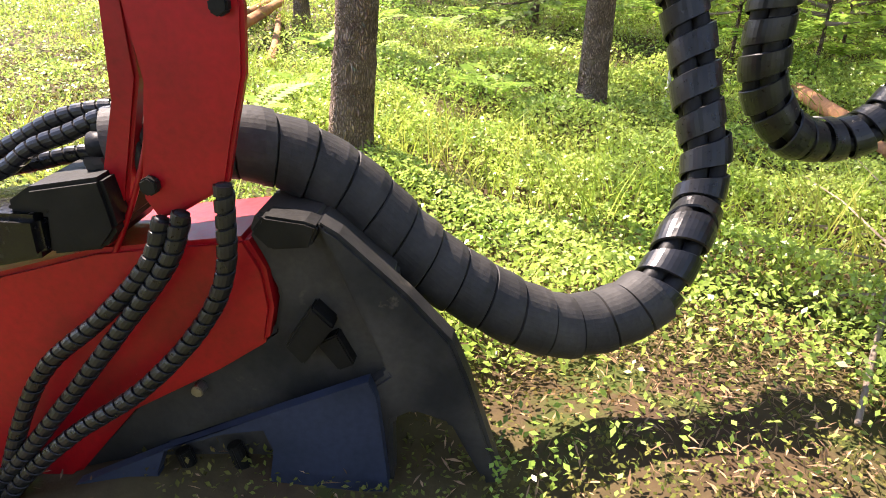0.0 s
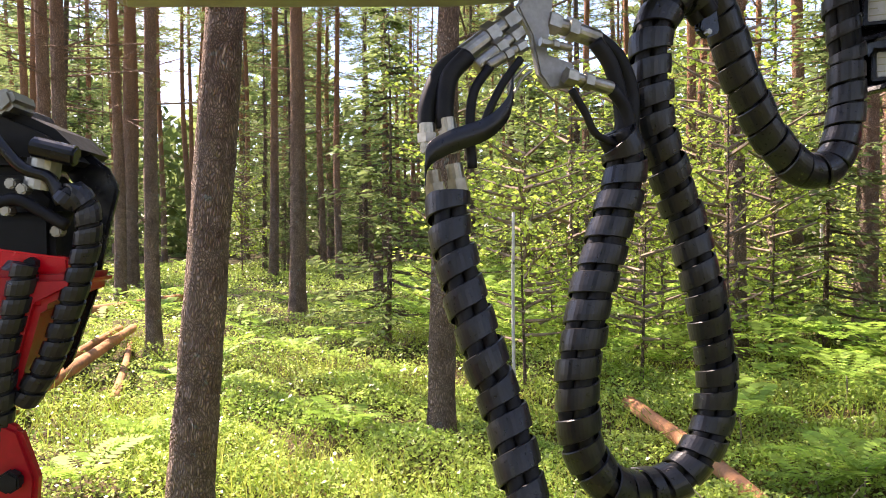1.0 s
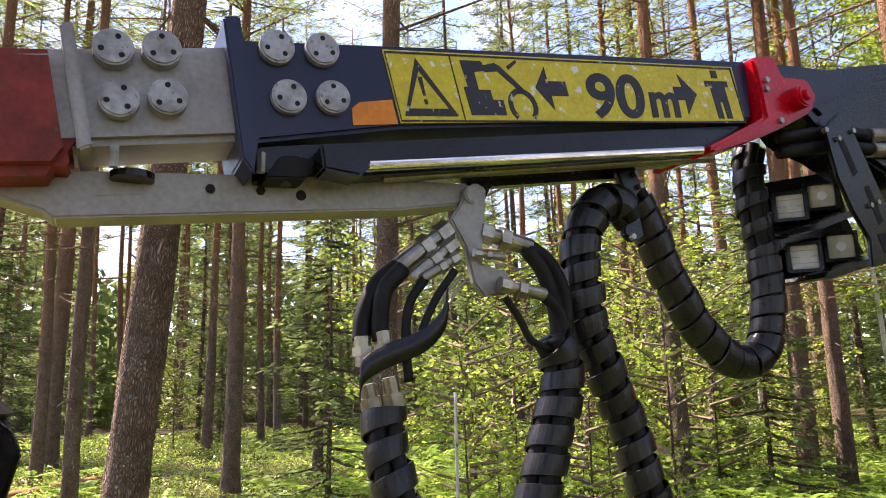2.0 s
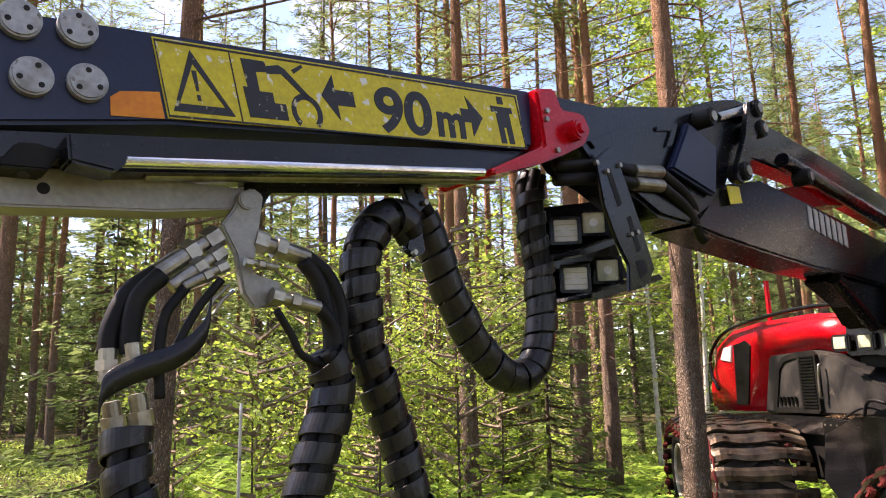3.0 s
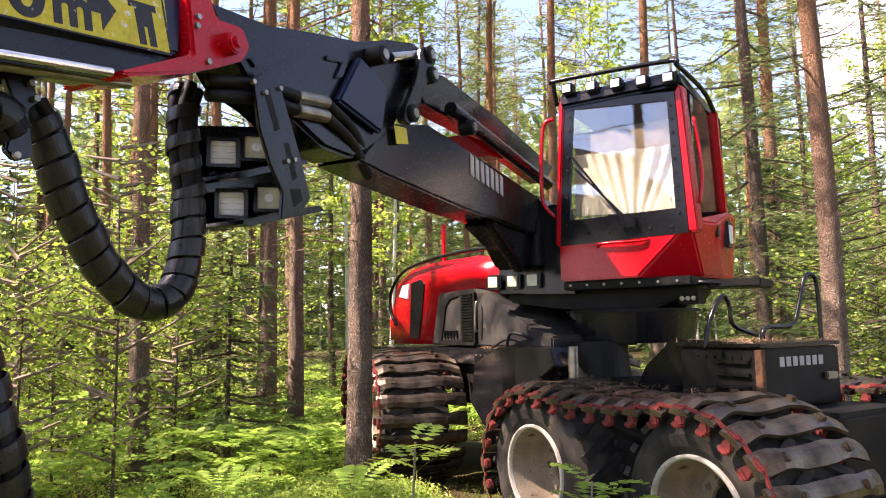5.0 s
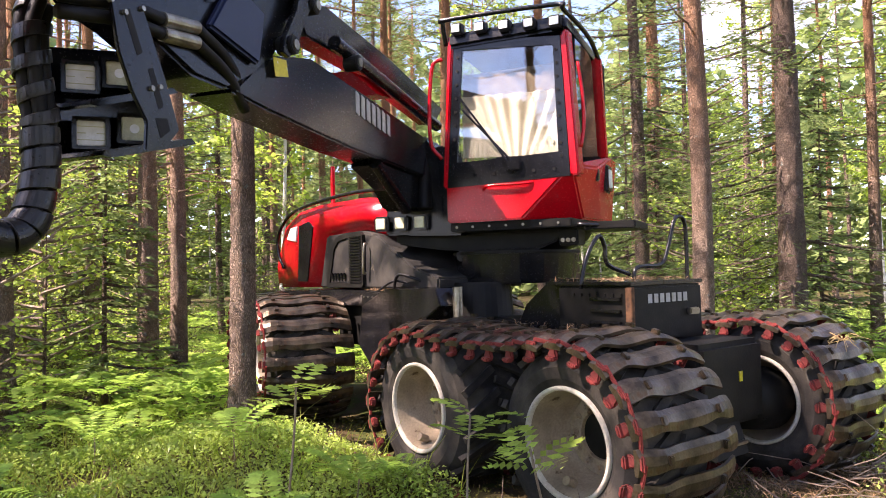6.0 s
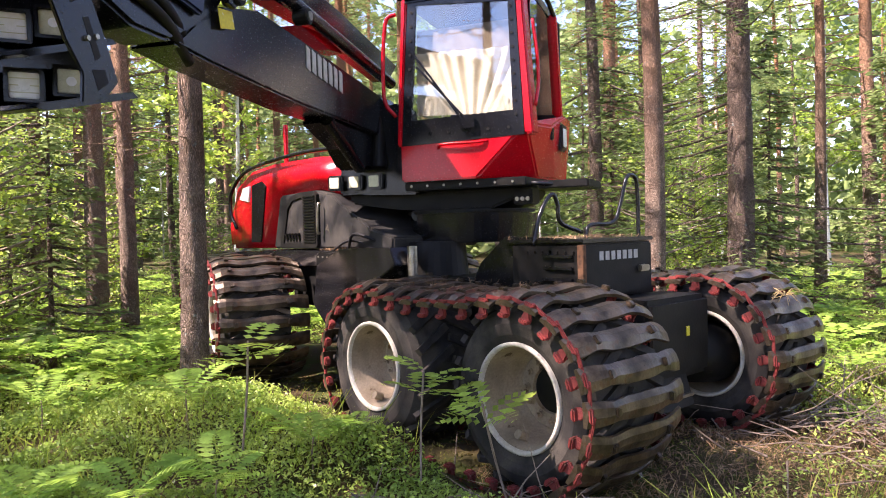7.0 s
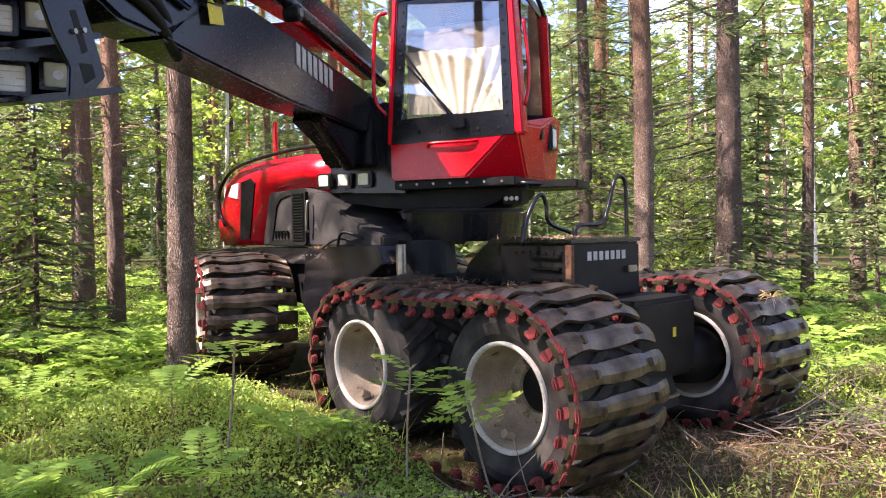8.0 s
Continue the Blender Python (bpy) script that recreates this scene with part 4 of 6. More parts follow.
part("deck_hose", rod([(0.70, 3.25, 1.50), (0.74, 3.0, 1.60), (0.88, 2.75, 1.56), (1.0, 2.4, 1.62)], 0.012), RUBBER, harvester, "", True)
for i in range(9):
    part("rivet", cyl((0.625, 2.72 + 0.085 * i, 1.44), (0.610, 2.72 + 0.085 * i, 1.44), 0.009, seg=8), STEEL, harvester)
part("tail_panel", prism([(5.43, 1.59), (5.37, 2.3), (5.1, 2.34), (4.99, 2.27), (5.16, 1.59)], 0.845, 0.87, 0, 0.004), BLACK, harvester)
part("tail_light", prism([(5.73, 2.14), (5.62, 2.28), (5.42, 2.3), (5.47, 2.1)], 0.84, 0.87, 0, 0.004), LAMP, harvester)
part("hood_rail", rod([(0.8, b, c) for b, c in [(5.74, 1.77), (5.9, 1.96), (5.88, 2.22), (5.52, 2.45), (4.89, 2.54), (3.93, 2.58), (3.23, 2.55), (2.97, 2.5)]], 0.022), BLACK, harvester, "black tube guard rail over the hood", True)
part("rear_deck", box(0.75, 2.0, 4.1, 6.6, 1.15, 1.47, 0.03), BLACK, harvester)
part("stanchion", cyl((1.2, 5.1, 2.3), (1.2, 5.1, 3.05), 0.03, seg=10), RED, harvester, "thin red pole")

# ---- turntable with cab ----
cab = tagged(new("harvester_cab"), "red harvester cab with dark framed windscreen and beige curtain", "cab")
cab.matrix_basis = pose(6.85, 2.0, 0, 0, 0, 9)
part("turntable", cyl((0.72, 0.75, 1.56), (0.72, 0.75, 1.84), 0.58, 0.62, 48, 0.015), BLACK, cab, "round black turntable")
part("turntable_lip", cyl((0.72, 0.75, 1.84), (0.72, 0.75, 1.87), 0.64, seg=48, bevel=0.008), MATT, cab)
part("slew_frame", prism([(0.10, 2.06), (1.92, 2.06), (1.88, 1.97), (1.40, 1.90), (0.95, 1.87), (0.40, 1.87), (0.18, 1.95)], 0.30, 1.30, 0, 0.02), MATT, cab, "black slewing frame under the cab")
part("cab_floor", box(0.04, 1.45, -0.02, 1.16, 2.06, 2.14, 0.01), MATT, cab)
for i in range(7):
    part("floor_bolt", cyl((0.042, 0.1 + 0.165 * i, 2.10), (0.030, 0.1 + 0.165 * i, 2.10), 0.012, seg=8), STEEL, cab)
part("lifting_lug", prism([(1.10, 1.78), (1.17, 1.78), (1.20, 1.83), (1.18, 1.88), (1.10, 1.88), (1.08, 1.83)], 0.24, 0.31, 0, 0.008), DUSTY, cab)
part("crane_pillar", prism([(1.20, 2.06), (1.95, 2.06), (1.93, 2.34), (1.75, 2.42), (1.70, 2.86), (1.28, 2.92), (1.22, 2.5)], 0.17, 0.62, 0, 0.02), BLACK, cab, "black crane pillar")
part("pillar_cylinder", cyl((0.12, 1.47, 2.30), (0.22, 1.50, 2.86), 0.075, seg=20, bevel=0.008), MATT, cab)
part("valve_block", box(0.24, 0.50, -0.02, 0.16, 1.90, 2.05, 0.012), MATT, cab)
for i in range(3):
    part("valve_port", cyl((0.22, 0.02 + 0.05 * i, 1.95), (0.26, 0.02 + 0.05 * i, 1.95), 0.020, seg=8), STEEL, cab)
lp = bmesh.new()
for q in ((-0.03, 1.16, 2.14), (-0.03, 0.42, 2.14), (-0.03, -0.06, 2.60), (-0.03, 1.16, 2.52), (0.42, -0.03, 2.14), (0.52, -0.15, 2.62), (1.12, -0.145, 2.80), (0.92, -0.07, 2.15), (1.45, 1.16, 2.14), (1.45, 1.16, 2.6), (1.45, -0.06, 2.14), (1.45, -0.12, 2.80)):
    lp.verts.new(q)
bmesh.ops.convex_hull(lp, input=lp.verts)
bmesh.ops.dissolve_limit(lp, angle_limit=0.03, verts=lp.verts, edges=lp.edges)
part("lower_panel", sharp(lp, 0.018), RED, cab, "glossy red lower front panel with a slanted corner")
part("front_grab_bar", rod([(-0.03, 0.78, 2.43), (-0.06, 0.72, 2.46), (-0.06, 0.4, 2.46), (-0.03, 0.3, 2.47)], 0.012), RED, cab, "", True)
out = [(-0.04, 2.50), (1.14, 2.47), (1.04, 3.84), (0.02, 3.74)]
inn = [(0.06, 2.72), (1.04, 2.70), (0.965, 3.75), (0.085, 3.67)]
part("windscreen_surround", ring_prism(out, inn, -0.035, 0.0, 0), BLACK, cab, "black bolted windscreen surround")
for i in range(9):
    t = (i + 0.5) / 9
    for y, z in ((0.03 + 0.03 * t, 2.62 + 1.06 * t), (1.08 - 0.08 * t, 2.6 + 1.15 * t)):
        part("surround_bolt", cyl((-0.045, y, z), (-0.03, y, z), 0.014, seg=8), MATT, cab)
for i in range(6):
    part("surround_bolt", cyl((-0.045, 0.1 + 0.19 * i, 2.57), (-0.03, 0.1 + 0.19 * i, 2.57), 0.014, seg=8), MATT, cab)
pane = part("windscreen", prism(inn, -0.022, -0.014, 0, 0), GLASS, cab, "scratched clear windscreen")
pane.visible_shadow = False
part("pillar", prism([(1.145, 2.47), (1.185, 2.47), (1.10, 3.90), (1.045, 3.90)], -0.05, 0.1, 0, 0.015), RED, cab)
part("pillar", prism([(-0.045, 2.5), (-0.13, 2.5), (-0.05, 3.80), (0.015, 3.76)], -0.05, 0.12, 0, 0.02), RED, cab)
part("rear_pillar", prism([(1.02, 2.78), (1.12, 2.78), (0.95, 3.76), (0.86, 3.76)], -0.12, -0.05, 1, 0.015), RED, cab)
part("rear_wall", box(1.30, 1.36, -0.05, 1.15, 2.14, 3.8, 0.01), DARK, cab)
part("far_wall", box(0.05, 1.32, 1.10, 1.16, 2.56, 2.72, 0.01), BLACK, cab)
part("far_pillar", box(1.2, 1.32, 1.08, 1.14, 2.7, 3.8, 0.01), BLACK, cab)
part("roof", prism([(-0.08, 3.78), (1.2, 3.70), (1.2, 3.84), (-0.06, 3.92)], -0.05, 1.10, 1, 0.03), BLACK, cab, "black cab roof")
sidep = part("side_window", prism([(0.12, 2.68), (1.02, 2.80), (0.88, 3.72), (0.12, 3.74)], -0.075, -0.067, 1, 0), GLASS, cab, "clear side window")
sidep.visible_shadow = False
part("side_window_rail", rod([(0.02, -0.12, 3.5), (0.04, -0.15, 3.2), (0.06, -0.15, 2.95), (0.02, -0.13, 2.75)], 0.016), RED, cab, "", True)
part("door_rail", rod([(-0.03, 1.17, 3.70), (-0.06, 1.27, 3.6), (-0.06, 1.30, 2.95), (-0.02, 1.2, 2.75)], 0.018), RED, cab, "", True)
part("side_lamp", box(0.86, 1.06, -0.165, -0.12, 2.42, 2.70, 0.02), BLACK, cab)
part("side_lamp_lens", box(0.89, 1.02, -0.175, -0.16, 2.47, 2.65, 0.01), LAMP, cab)
part("door_latch", box(0.52, 0.60, -0.15, -0.12, 2.5, 2.62, 0.01), BLACK, cab)
# pleated curtain behind the glass
cb = bmesh.new()
rows = []
for j in range(13):
    f = j / 12
    row = []
    for i in range(61):
        u = i / 60
        y = 0.075 + 0.93 * u
        fan = (u - 0.42) / (0.42 + 0.75 * f)
        amp = 0.010 + 0.014 * f
        row.append(cb.verts.new((0.045 + amp * math.sin(fan * 44 + 1.4 * math.sin(9 * u)), y, 2.71 + 0.58 * f + 0.04 * u)))
    rows.append(row)
for a, b in zip(rows, rows[1:]):
    for i in range(60):
        cb.faces.new((a[i], a[i + 1], b[i + 1], b[i]))
part("curtain", cb, CLOTH, cab, "pleated beige curtain", True)
part("sun_blind", box(0.075, 0.083, 0.09, 1.01, 3.27, 3.54, 0.0), mat("brown_blind", (0.22, 0.16, 0.11), (0.30, 0.23, 0.16), 18, 0.8), cab, "brown mesh blind")
part("seat_back", box(0.7, 0.85, 0.35, 0.8, 2.6, 3.4, 0.05), DARK, cab)
for y1, z1, y0, z0 in ((0.99, 3.30, 0.52, 2.66), (0.96, 3.18, 0.46, 2.64)):
    part("wiper", cyl((-0.05, y1, z1), (-0.06, y0, z0), 0.010, seg=8), BLACK, cab)
part("wiper_motor", box(-0.075, -0.03, 0.40, 0.55, 2.58, 2.68, 0.01), BLACK, cab)
# roof lamps and bar
part("roof_bar", rod([(-0.02, 1.13, 3.82), (-0.10, 1.12, 4.0), (-0.12, 1.06, 4.03), (-0.12, 0.05, 3.99), (-0.10, -0.04, 3.94), (0.5, -0.1, 3.86), (0.9, -0.1, 3.74)], 0.022), BLACK, cab, "black tube bar above the windscreen", True)
for i in range(5):
    y = 0.98 - 0.235 * i
    z = 3.935 - 0.022 * i
    hs = part("roof_lamp", box(-0.13, -0.03, y - 0.055, y + 0.055, z - 0.05, z + 0.05, 0.012), MATT, cab)
    part("lens", box(-0.137, -0.129, y - 0.042, y + 0.042, z - 0.037, z + 0.037, 0.006), LAMP, hs)
part("mirror_arm", rod([(0.1, -0.05, 2.08), (0.3, -0.5, 2.05), (0.6, -0.45, 2.05), (0.9, -0.2, 2.05)], 0.02), BLACK, cab, "", True)
part("foot_plate", box(0.15, 0.75, -0.55, -0.1, 2.03, 2.10, 0.01), MATT, cab)
# crane foot beside the cab
part("crane_foot", prism([(1.69, 2.05), (1.09, 2.03), (1.07, 2.11), (1.28, 2.28), (1.32, 2.83), (1.48, 3.01), (1.64, 2.52)], 0.15, 0.45, 0, 0.02), BLACK, cab, "black crane foot")
for px in ((0.17, 1.73), (0.17, 1.51), (0.17, 1.95)):
    hs = part("work_lamp", box(0.08, 0.15, px[1] - 0.08, px[1] + 0.08, 2.10, 2.25, 0.015), BLACK, cab)
    part("lens", box(0.07, 0.081, px[1] - 0.055, px[1] + 0.055, 2.12, 2.23, 0.008), LAMP_DIM, hs)

# ---- crane ----
crane = tagged(new("crane"), "black and navy harvester crane with a yellow warning sign", "crane")
crane.matrix_basis = pose(2.468, 2.310, -0.184, 0, 0, 15.01) @ Matrix.Scale(1.10, 4)
# what hangs under the middle of the boom sits deeper than its near face
HANG = crane.matrix_basis.inverted() @ pose(2.653, 2.596, -0.385, 0, 0, 15.01) @ Matrix.Scale(1.21, 4)
W = 0.26
tip_beam = part("outer_boom", prism([(-2.141, 2.847), (-1.667, 2.917), (-0.022, 3.149), (-0.031, 2.883), (-1.607, 2.64), (-2.087, 2.531)], 0.0, W, 1, 0.012), NAVY, crane, "navy painted square boom section")
part("boom_end_plate", prism([(-2.178, 2.898), (-2.13, 2.911), (-2.065, 2.544), (-2.079, 2.43), (-2.113, 2.474)], -0.03, W + 0.03, 1, 0.006), NAVY, crane)
part("extension_boom", prism([(-2.918, 2.682), (-2.141, 2.835), (-2.088, 2.547), (-2.885, 2.417)], 0.015, W - 0.015, 1, 0.02), SILVER, crane, "scuffed silver boom extension")
part("extension_collar", prism([(-2.597, 2.799), (-2.564, 2.81), (-2.497, 2.466), (-2.53, 2.449)], -0.02, W + 0.02, 1, 0.006), SILVER, crane)
part("tip_casting", prism([(-2.815, 2.707), (-2.592, 2.739), (-2.534, 2.453), (-2.572, 2.388), (-2.779, 2.364)], -0.01, W, 1, 0.03), LUG, crane, "rusty crane tip casting")
for i, (s, z) in enumerate([(-2.462, 2.752), (-2.338, 2.772), (-2.440, 2.606), (-2.316, 2.630), (-2.017, 2.836), (-1.877, 2.854), (-1.978, 2.683), (-1.842, 2.702)]):
    r = 0.053
    d = part("pad_cover", cyl((s, 0.02, z), (s, -0.028, z), r, seg=36, bevel=0.006), DISC, crane, "round worn grey pad cover")
    for k in range(3):
        a = radians(200 + 115 * k + 25 * (i % 2))
        part("bolt_hole", cyl((s + 0.6 * r * math.cos(a), -0.025, z + 0.6 * r * math.sin(a)), (s + 0.6 * r * math.cos(a), -0.0295, z + 0.6 * r * math.sin(a)), 0.008, seg=10), DARK, d)
# under side of the boom
part("under_rail", prism([(-2.057, 2.532), (-0.039, 2.871), (-0.336, 2.702), (-0.414, 2.692), (-1.749, 2.474), (-1.851, 2.491), (-2.053, 2.453)], 0.03, W - 0.03, 1, 0.006), BLACK, crane)
part("extension_cylinder", cyl(*[(s, -0.035, z) for s, z in [(-1.746, 2.485), (-0.37, 2.699)]], 0.017, seg=16), CHROME, crane, "bright chrome cylinder rod")
part("cylinder_tube", cyl(*[(s, 0.10, z) for s, z in [(-1.643, 2.5), (-0.188, 2.731)]], 0.02, seg=16), STEEL, crane)
part("cylinder_bracket", prism([(-1.893, 2.532), (-1.759, 2.552), (-1.731, 2.485), (-1.765, 2.445), (-1.882, 2.456)], -0.06, 0.06, 1, 0.008), BLACK, crane)
for px in [(-2.393, 2.434), (-2.001, 2.46)]:
    part("pin_lug", cyl((px[0], 0.1, px[1]), (px[0], 0.1, px[1] - 0.02), 0.06, seg=20), BLACK, crane)
    part("pin_bolt", cyl((px[0] - 0.05, 0.02, px[1] - 0.01), (px[0] - 0.05, 0.02, px[1] + 0.05), 0.014, seg=6), STEEL, crane)
part("hanging_bracket", prism([(-1.995, 2.508), (-1.949, 2.515), (-1.884, 2.507), (-1.914, 2.444), (-2.038, 2.436)], 0.02, 0.2, 1, 0.006), MATT, crane)
part("hose_bracket", prism([(-1.371, 2.5), (-1.34, 2.513), (-0.661, 2.64), (-0.652, 2.574), (-1.277, 2.478), (-1.31, 2.41), (-1.342, 2.397), (-1.362, 2.453)], 0.0, 0.05, 1, 0.005), BLACK, crane, "black bent hose bracket", m=HANG)
part("clamp_arm", prism([(-0.797, 2.591), (-0.717, 2.612), (-0.669, 2.52), (-0.707, 2.483), (-0.683, 2.336), (-0.738, 2.31), (-0.775, 2.339), (-0.745, 2.468)], -0.05, -0.02, 1, 0.006), BLACK, crane, m=HANG)
for s, z in [(-0.709, 2.564), (-0.691, 2.519), (-0.745, 2.327)]:
    part("clamp_bolt", cyl((s, -0.05, z), (s, -0.068, z), 0.011, seg=6), STEEL, crane, m=HANG)
part("hose_clamp", prism([(-0.922, 2.446), (-0.87, 2.493), (-0.766, 2.512), (-0.728, 2.488), (-0.746, 2.41), (-0.874, 2.419)], -0.03, 0.08, 1, 0.01), BLACK, crane, m=HANG)
# warning sign
sign = part("warning_sign", prism([(-1.676, 2.897), (-0.124, 3.102), (-0.081, 2.871), (-1.615, 2.653)], -0.005, -0.001, 1, 0), YELLOW, crane, "scratched yellow safety distance sign")
edge = [(-1.677, 2.896), (-0.126, 3.101), (-0.083, 2.87), (-1.616, 2.652)]
SX, SZ = Vector((edge[1][0] - edge[0][0], edge[1][1] - edge[0][1])), Vector((edge[3][0] - edge[0][0], edge[3][1] - edge[0][1]))


def on_sign(u, v):
    """Sign coordinates: u 0..1 along, v 0..1 down."""
    u = u / (1.4 - 0.4 * u)
    p = Vector(edge[0]) + SX * u + SZ * v
    return (p.x, p.y)


def ink(name, uv, d=-0.0075):
    return part(name, prism([on_sign(*q) for q in uv], d, -0.004, 1, 0), INK, sign)


def ink_ring(name, a, b, d=-0.0075):
    return part(name, ring_prism([on_sign(*q) for q in a], [on_sign(*q) for q in b], d, -0.004, 1), INK, sign)


ink_ring("sign_border", [(0.004, 0.02), (0.996, 0.02), (0.996, 0.98), (0.004, 0.98)], [(0.007, 0.045), (0.993, 0.045), (0.993, 0.955), (0.007, 0.955)])
ink("sign_divider", [(0.200, 0.05), (0.203, 0.05), (0.203, 0.95), (0.200, 0.95)])
ink_ring("warning_triangle", [(0.095, 0.10), (0.185, 0.90), (0.02, 0.90)], [(0.096, 0.27), (0.162, 0.80), (0.04, 0.80)])
ink("exclamation_stroke", [(0.089, 0.36), (0.102, 0.36), (0.099, 0.62), (0.092, 0.62)])
ink("exclamation_dot", [(0.091, 0.67), (0.100, 0.67), (0.100, 0.74), (0.091, 0.74)])
ink("machine_body", [(0.23, 0.10), (0.295, 0.10), (0.295, 0.24), (0.265, 0.26), (0.265, 0.52), (0.30, 0.52), (0.30, 0.66), (0.33, 0.66), (0.33, 0.88), (0.225, 0.88), (0.222, 0.48), (0.235, 0.48)])
ink("machine_arm", [(0.295, 0.16), (0.33, 0.12), (0.345, 0.16), (0.40, 0.50), (0.392, 0.56), (0.335, 0.24), (0.295, 0.26)])
ink("machine_bar", [(0.365, 0.16), (0.395, 0.06), (0.398, 0.10), (0.37, 0.21)])
arc0 = [(0.385 + 0.042 * math.cos(radians(a)), 0.74 + 0.26 * math.sin(radians(a))) for a in range(130, 411, 20)]
arc1 = [(0.385 + 0.029 * math.cos(radians(a)), 0.74 + 0.18 * math.sin(radians(a))) for a in range(130, 411, 20)]
ink("claw_arc", arc0 + arc1[::-1])
ink("arrow", [(0.435, 0.46), (0.475, 0.14), (0.475, 0.36), (0.525, 0.36), (0.525, 0.58), (0.475, 0.58), (0.475, 0.80)])
ink("arrow", [(0.885, 0.50), (0.845, 0.16), (0.85, 0.38), (0.825, 0.38), (0.825, 0.60), (0.85, 0.60), (0.848, 0.84)])
ink("bar_sign", [(0.915, 0.26), (0.975, 0.26), (0.975, 0.36), (0.965, 0.36), (0.965, 0.9), (0.950, 0.9), (0.950, 0.62), (0.942, 0.62), (0.942, 0.9), (0.927, 0.9), (0.927, 0.36), (0.915, 0.36)])
ink("bar_dot", [(0.938, 0.08), (0.954, 0.08), (0.954, 0.21), (0.938, 0.21)])
ang = math.atan2(SX.y, SX.x)


def letters(text, u, v, size, wide):
    cu = bpy.data.curves.new("text", "FONT")
    cu.body, cu.size, cu.extrude, cu.offset = text, size, 0.001, 0.006
    tmp = bpy.data.objects.new("text", cu)
    me = bpy.data.meshes.new_from_object(tmp)
    bpy.data.objects.remove(tmp)
    me.materials.append(INK)
    ob = new("distance_text", me)
    ob.parent = sign
    x, z = on_sign(u, v)
    ob.matrix_basis = Matrix.Translation((x, -0.0068, z)) @ Matrix.Rotation(-ang, 4, "Y") @ Matrix.Rotation(radians(90), 4, "X") @ Matrix.Diagonal((wide, 1, 1, 1))


letters("90", 0.572, 0.88, 0.235, 1.16)
letters("m", 0.744, 0.87, 0.20, 1.02)
part("orange_reflector", prism([(-1.779, 2.68), (-1.753, 2.704), (-1.644, 2.729), (-1.624, 2.649), (-1.774, 2.625)], -0.004, -0.001, 1, 0), ORANGE, crane, "scuffed orange reflector")
# red end bracket
part("red_bracket", prism([(-0.045, 3.141), (0.084, 3.174), (0.127, 3.083), (0.279, 3.098), (0.326, 3.024), (0.284, 2.949), (0.134, 2.871), (-0.036, 2.794), (-0.309, 2.7), (-0.339, 2.713), (-0.044, 2.864), (-0.007, 2.888)], -0.05, W + 0.05, 1, 0.012), RED, crane, "bright red boom end bracket")
(rs, rz), = [(0.178, 2.985)]
part("red_pin", cyl((rs, -0.04, rz), (rs, -0.11, rz), 0.05, seg=24, bevel=0.008), RED, crane)
part("red_pin_cap", cyl((rs, -0.10, rz), (rs, -0.125, rz), 0.025, seg=16, bevel=0.004), RED, crane)
for s, z in [(0.011, 3.045), (0.006, 3.005), (0.069, 2.874)]:
    part("bracket_bolt", cyl((s, -0.045, z), (s, -0.065, z), 0.013, seg=6), STEEL, crane)
# knuckle and main boom
part("knuckle", prism([(0.109, 3.171), (0.524, 3.208), (0.745, 3.267), (1.269, 3.388), (1.585, 3.508), (1.867, 3.585), (2.065, 3.585), (1.928, 3.362), (1.554, 2.888), (1.187, 2.69), (0.925, 2.698), (0.562, 2.839), (0.362, 2.885), (0.214, 3.029)], 0.0, W + 0.02, 1, 0.02), BLACK, crane, "black knuckle joint between the booms")
part("knuckle_gusset", prism([(1.19, 3.268), (1.472, 3.178), (1.409, 2.872), (0.981, 2.959)], -0.05, 0.0, 1, 0.015), NAVY, crane)
part("knuckle_rib", prism([(0.351, 2.988), (0.685, 3.153), (0.754, 3.138), (0.684, 3.087), (0.39, 2.959)], -0.015, 0.002, 1, 0.004), BLACK, crane)
part("knuckle_rib", prism([(0.924, 3.189), (1.137, 3.254), (1.067, 3.11), (0.998, 3.091), (1.059, 3.192), (0.923, 3.164)], -0.015, 0.002, 1, 0.004), BLACK, crane)
part("main_boom", prism([(1.215, 2.689), (1.559, 2.976), (2.063, 3.088), (2.857, 3.023), (4.036, 2.906), (4.807, 2.874), (4.792, 2.594), (3.984, 2.547), (3.125, 2.578), (2.618, 2.588), (2.106, 2.618), (1.542, 2.655)], 0.0, 0.30, 1, 0.015), BLACK, crane, "glossy black main boom with pale lettering bars")
part("lift_link", prism([(1.934, 3.459), (2.384, 3.53), (3.396, 3.456), (4.676, 3.291), (4.436, 3.097), (3.143, 3.236), (2.073, 3.246)], 0.05, 0.22, 1, 0.012), BLACK, crane)
part("lift_cylinder", cyl(*[(s, -0.02, z) for s, z in [(2.324, 3.264), (4.294, 3.046)]], 0.05, seg=16), BLACK, crane)
part("red_link_panel", prism([(2.674, 3.168), (3.029, 3.19), (3.417, 3.126), (3.127, 3.096)], 0.04, 0.2, 1, 0.004), RED, crane)
part("rocker_link", prism([(1.813, 3.518), (1.988, 3.565), (1.998, 3.487), (1.832, 3.231), (1.736, 3.061), (1.648, 2.97), (1.576, 2.989), (1.6, 3.082), (1.727, 3.277)], -0.09, -0.055, 1, 0.006), BLACK, crane, "black rocker link")
part("link_pin_rod", cyl(*[(s, -0.03, z) for s, z in [(1.53, 3.369), (1.922, 3.518)]], 0.03, seg=16), CHROME, crane)
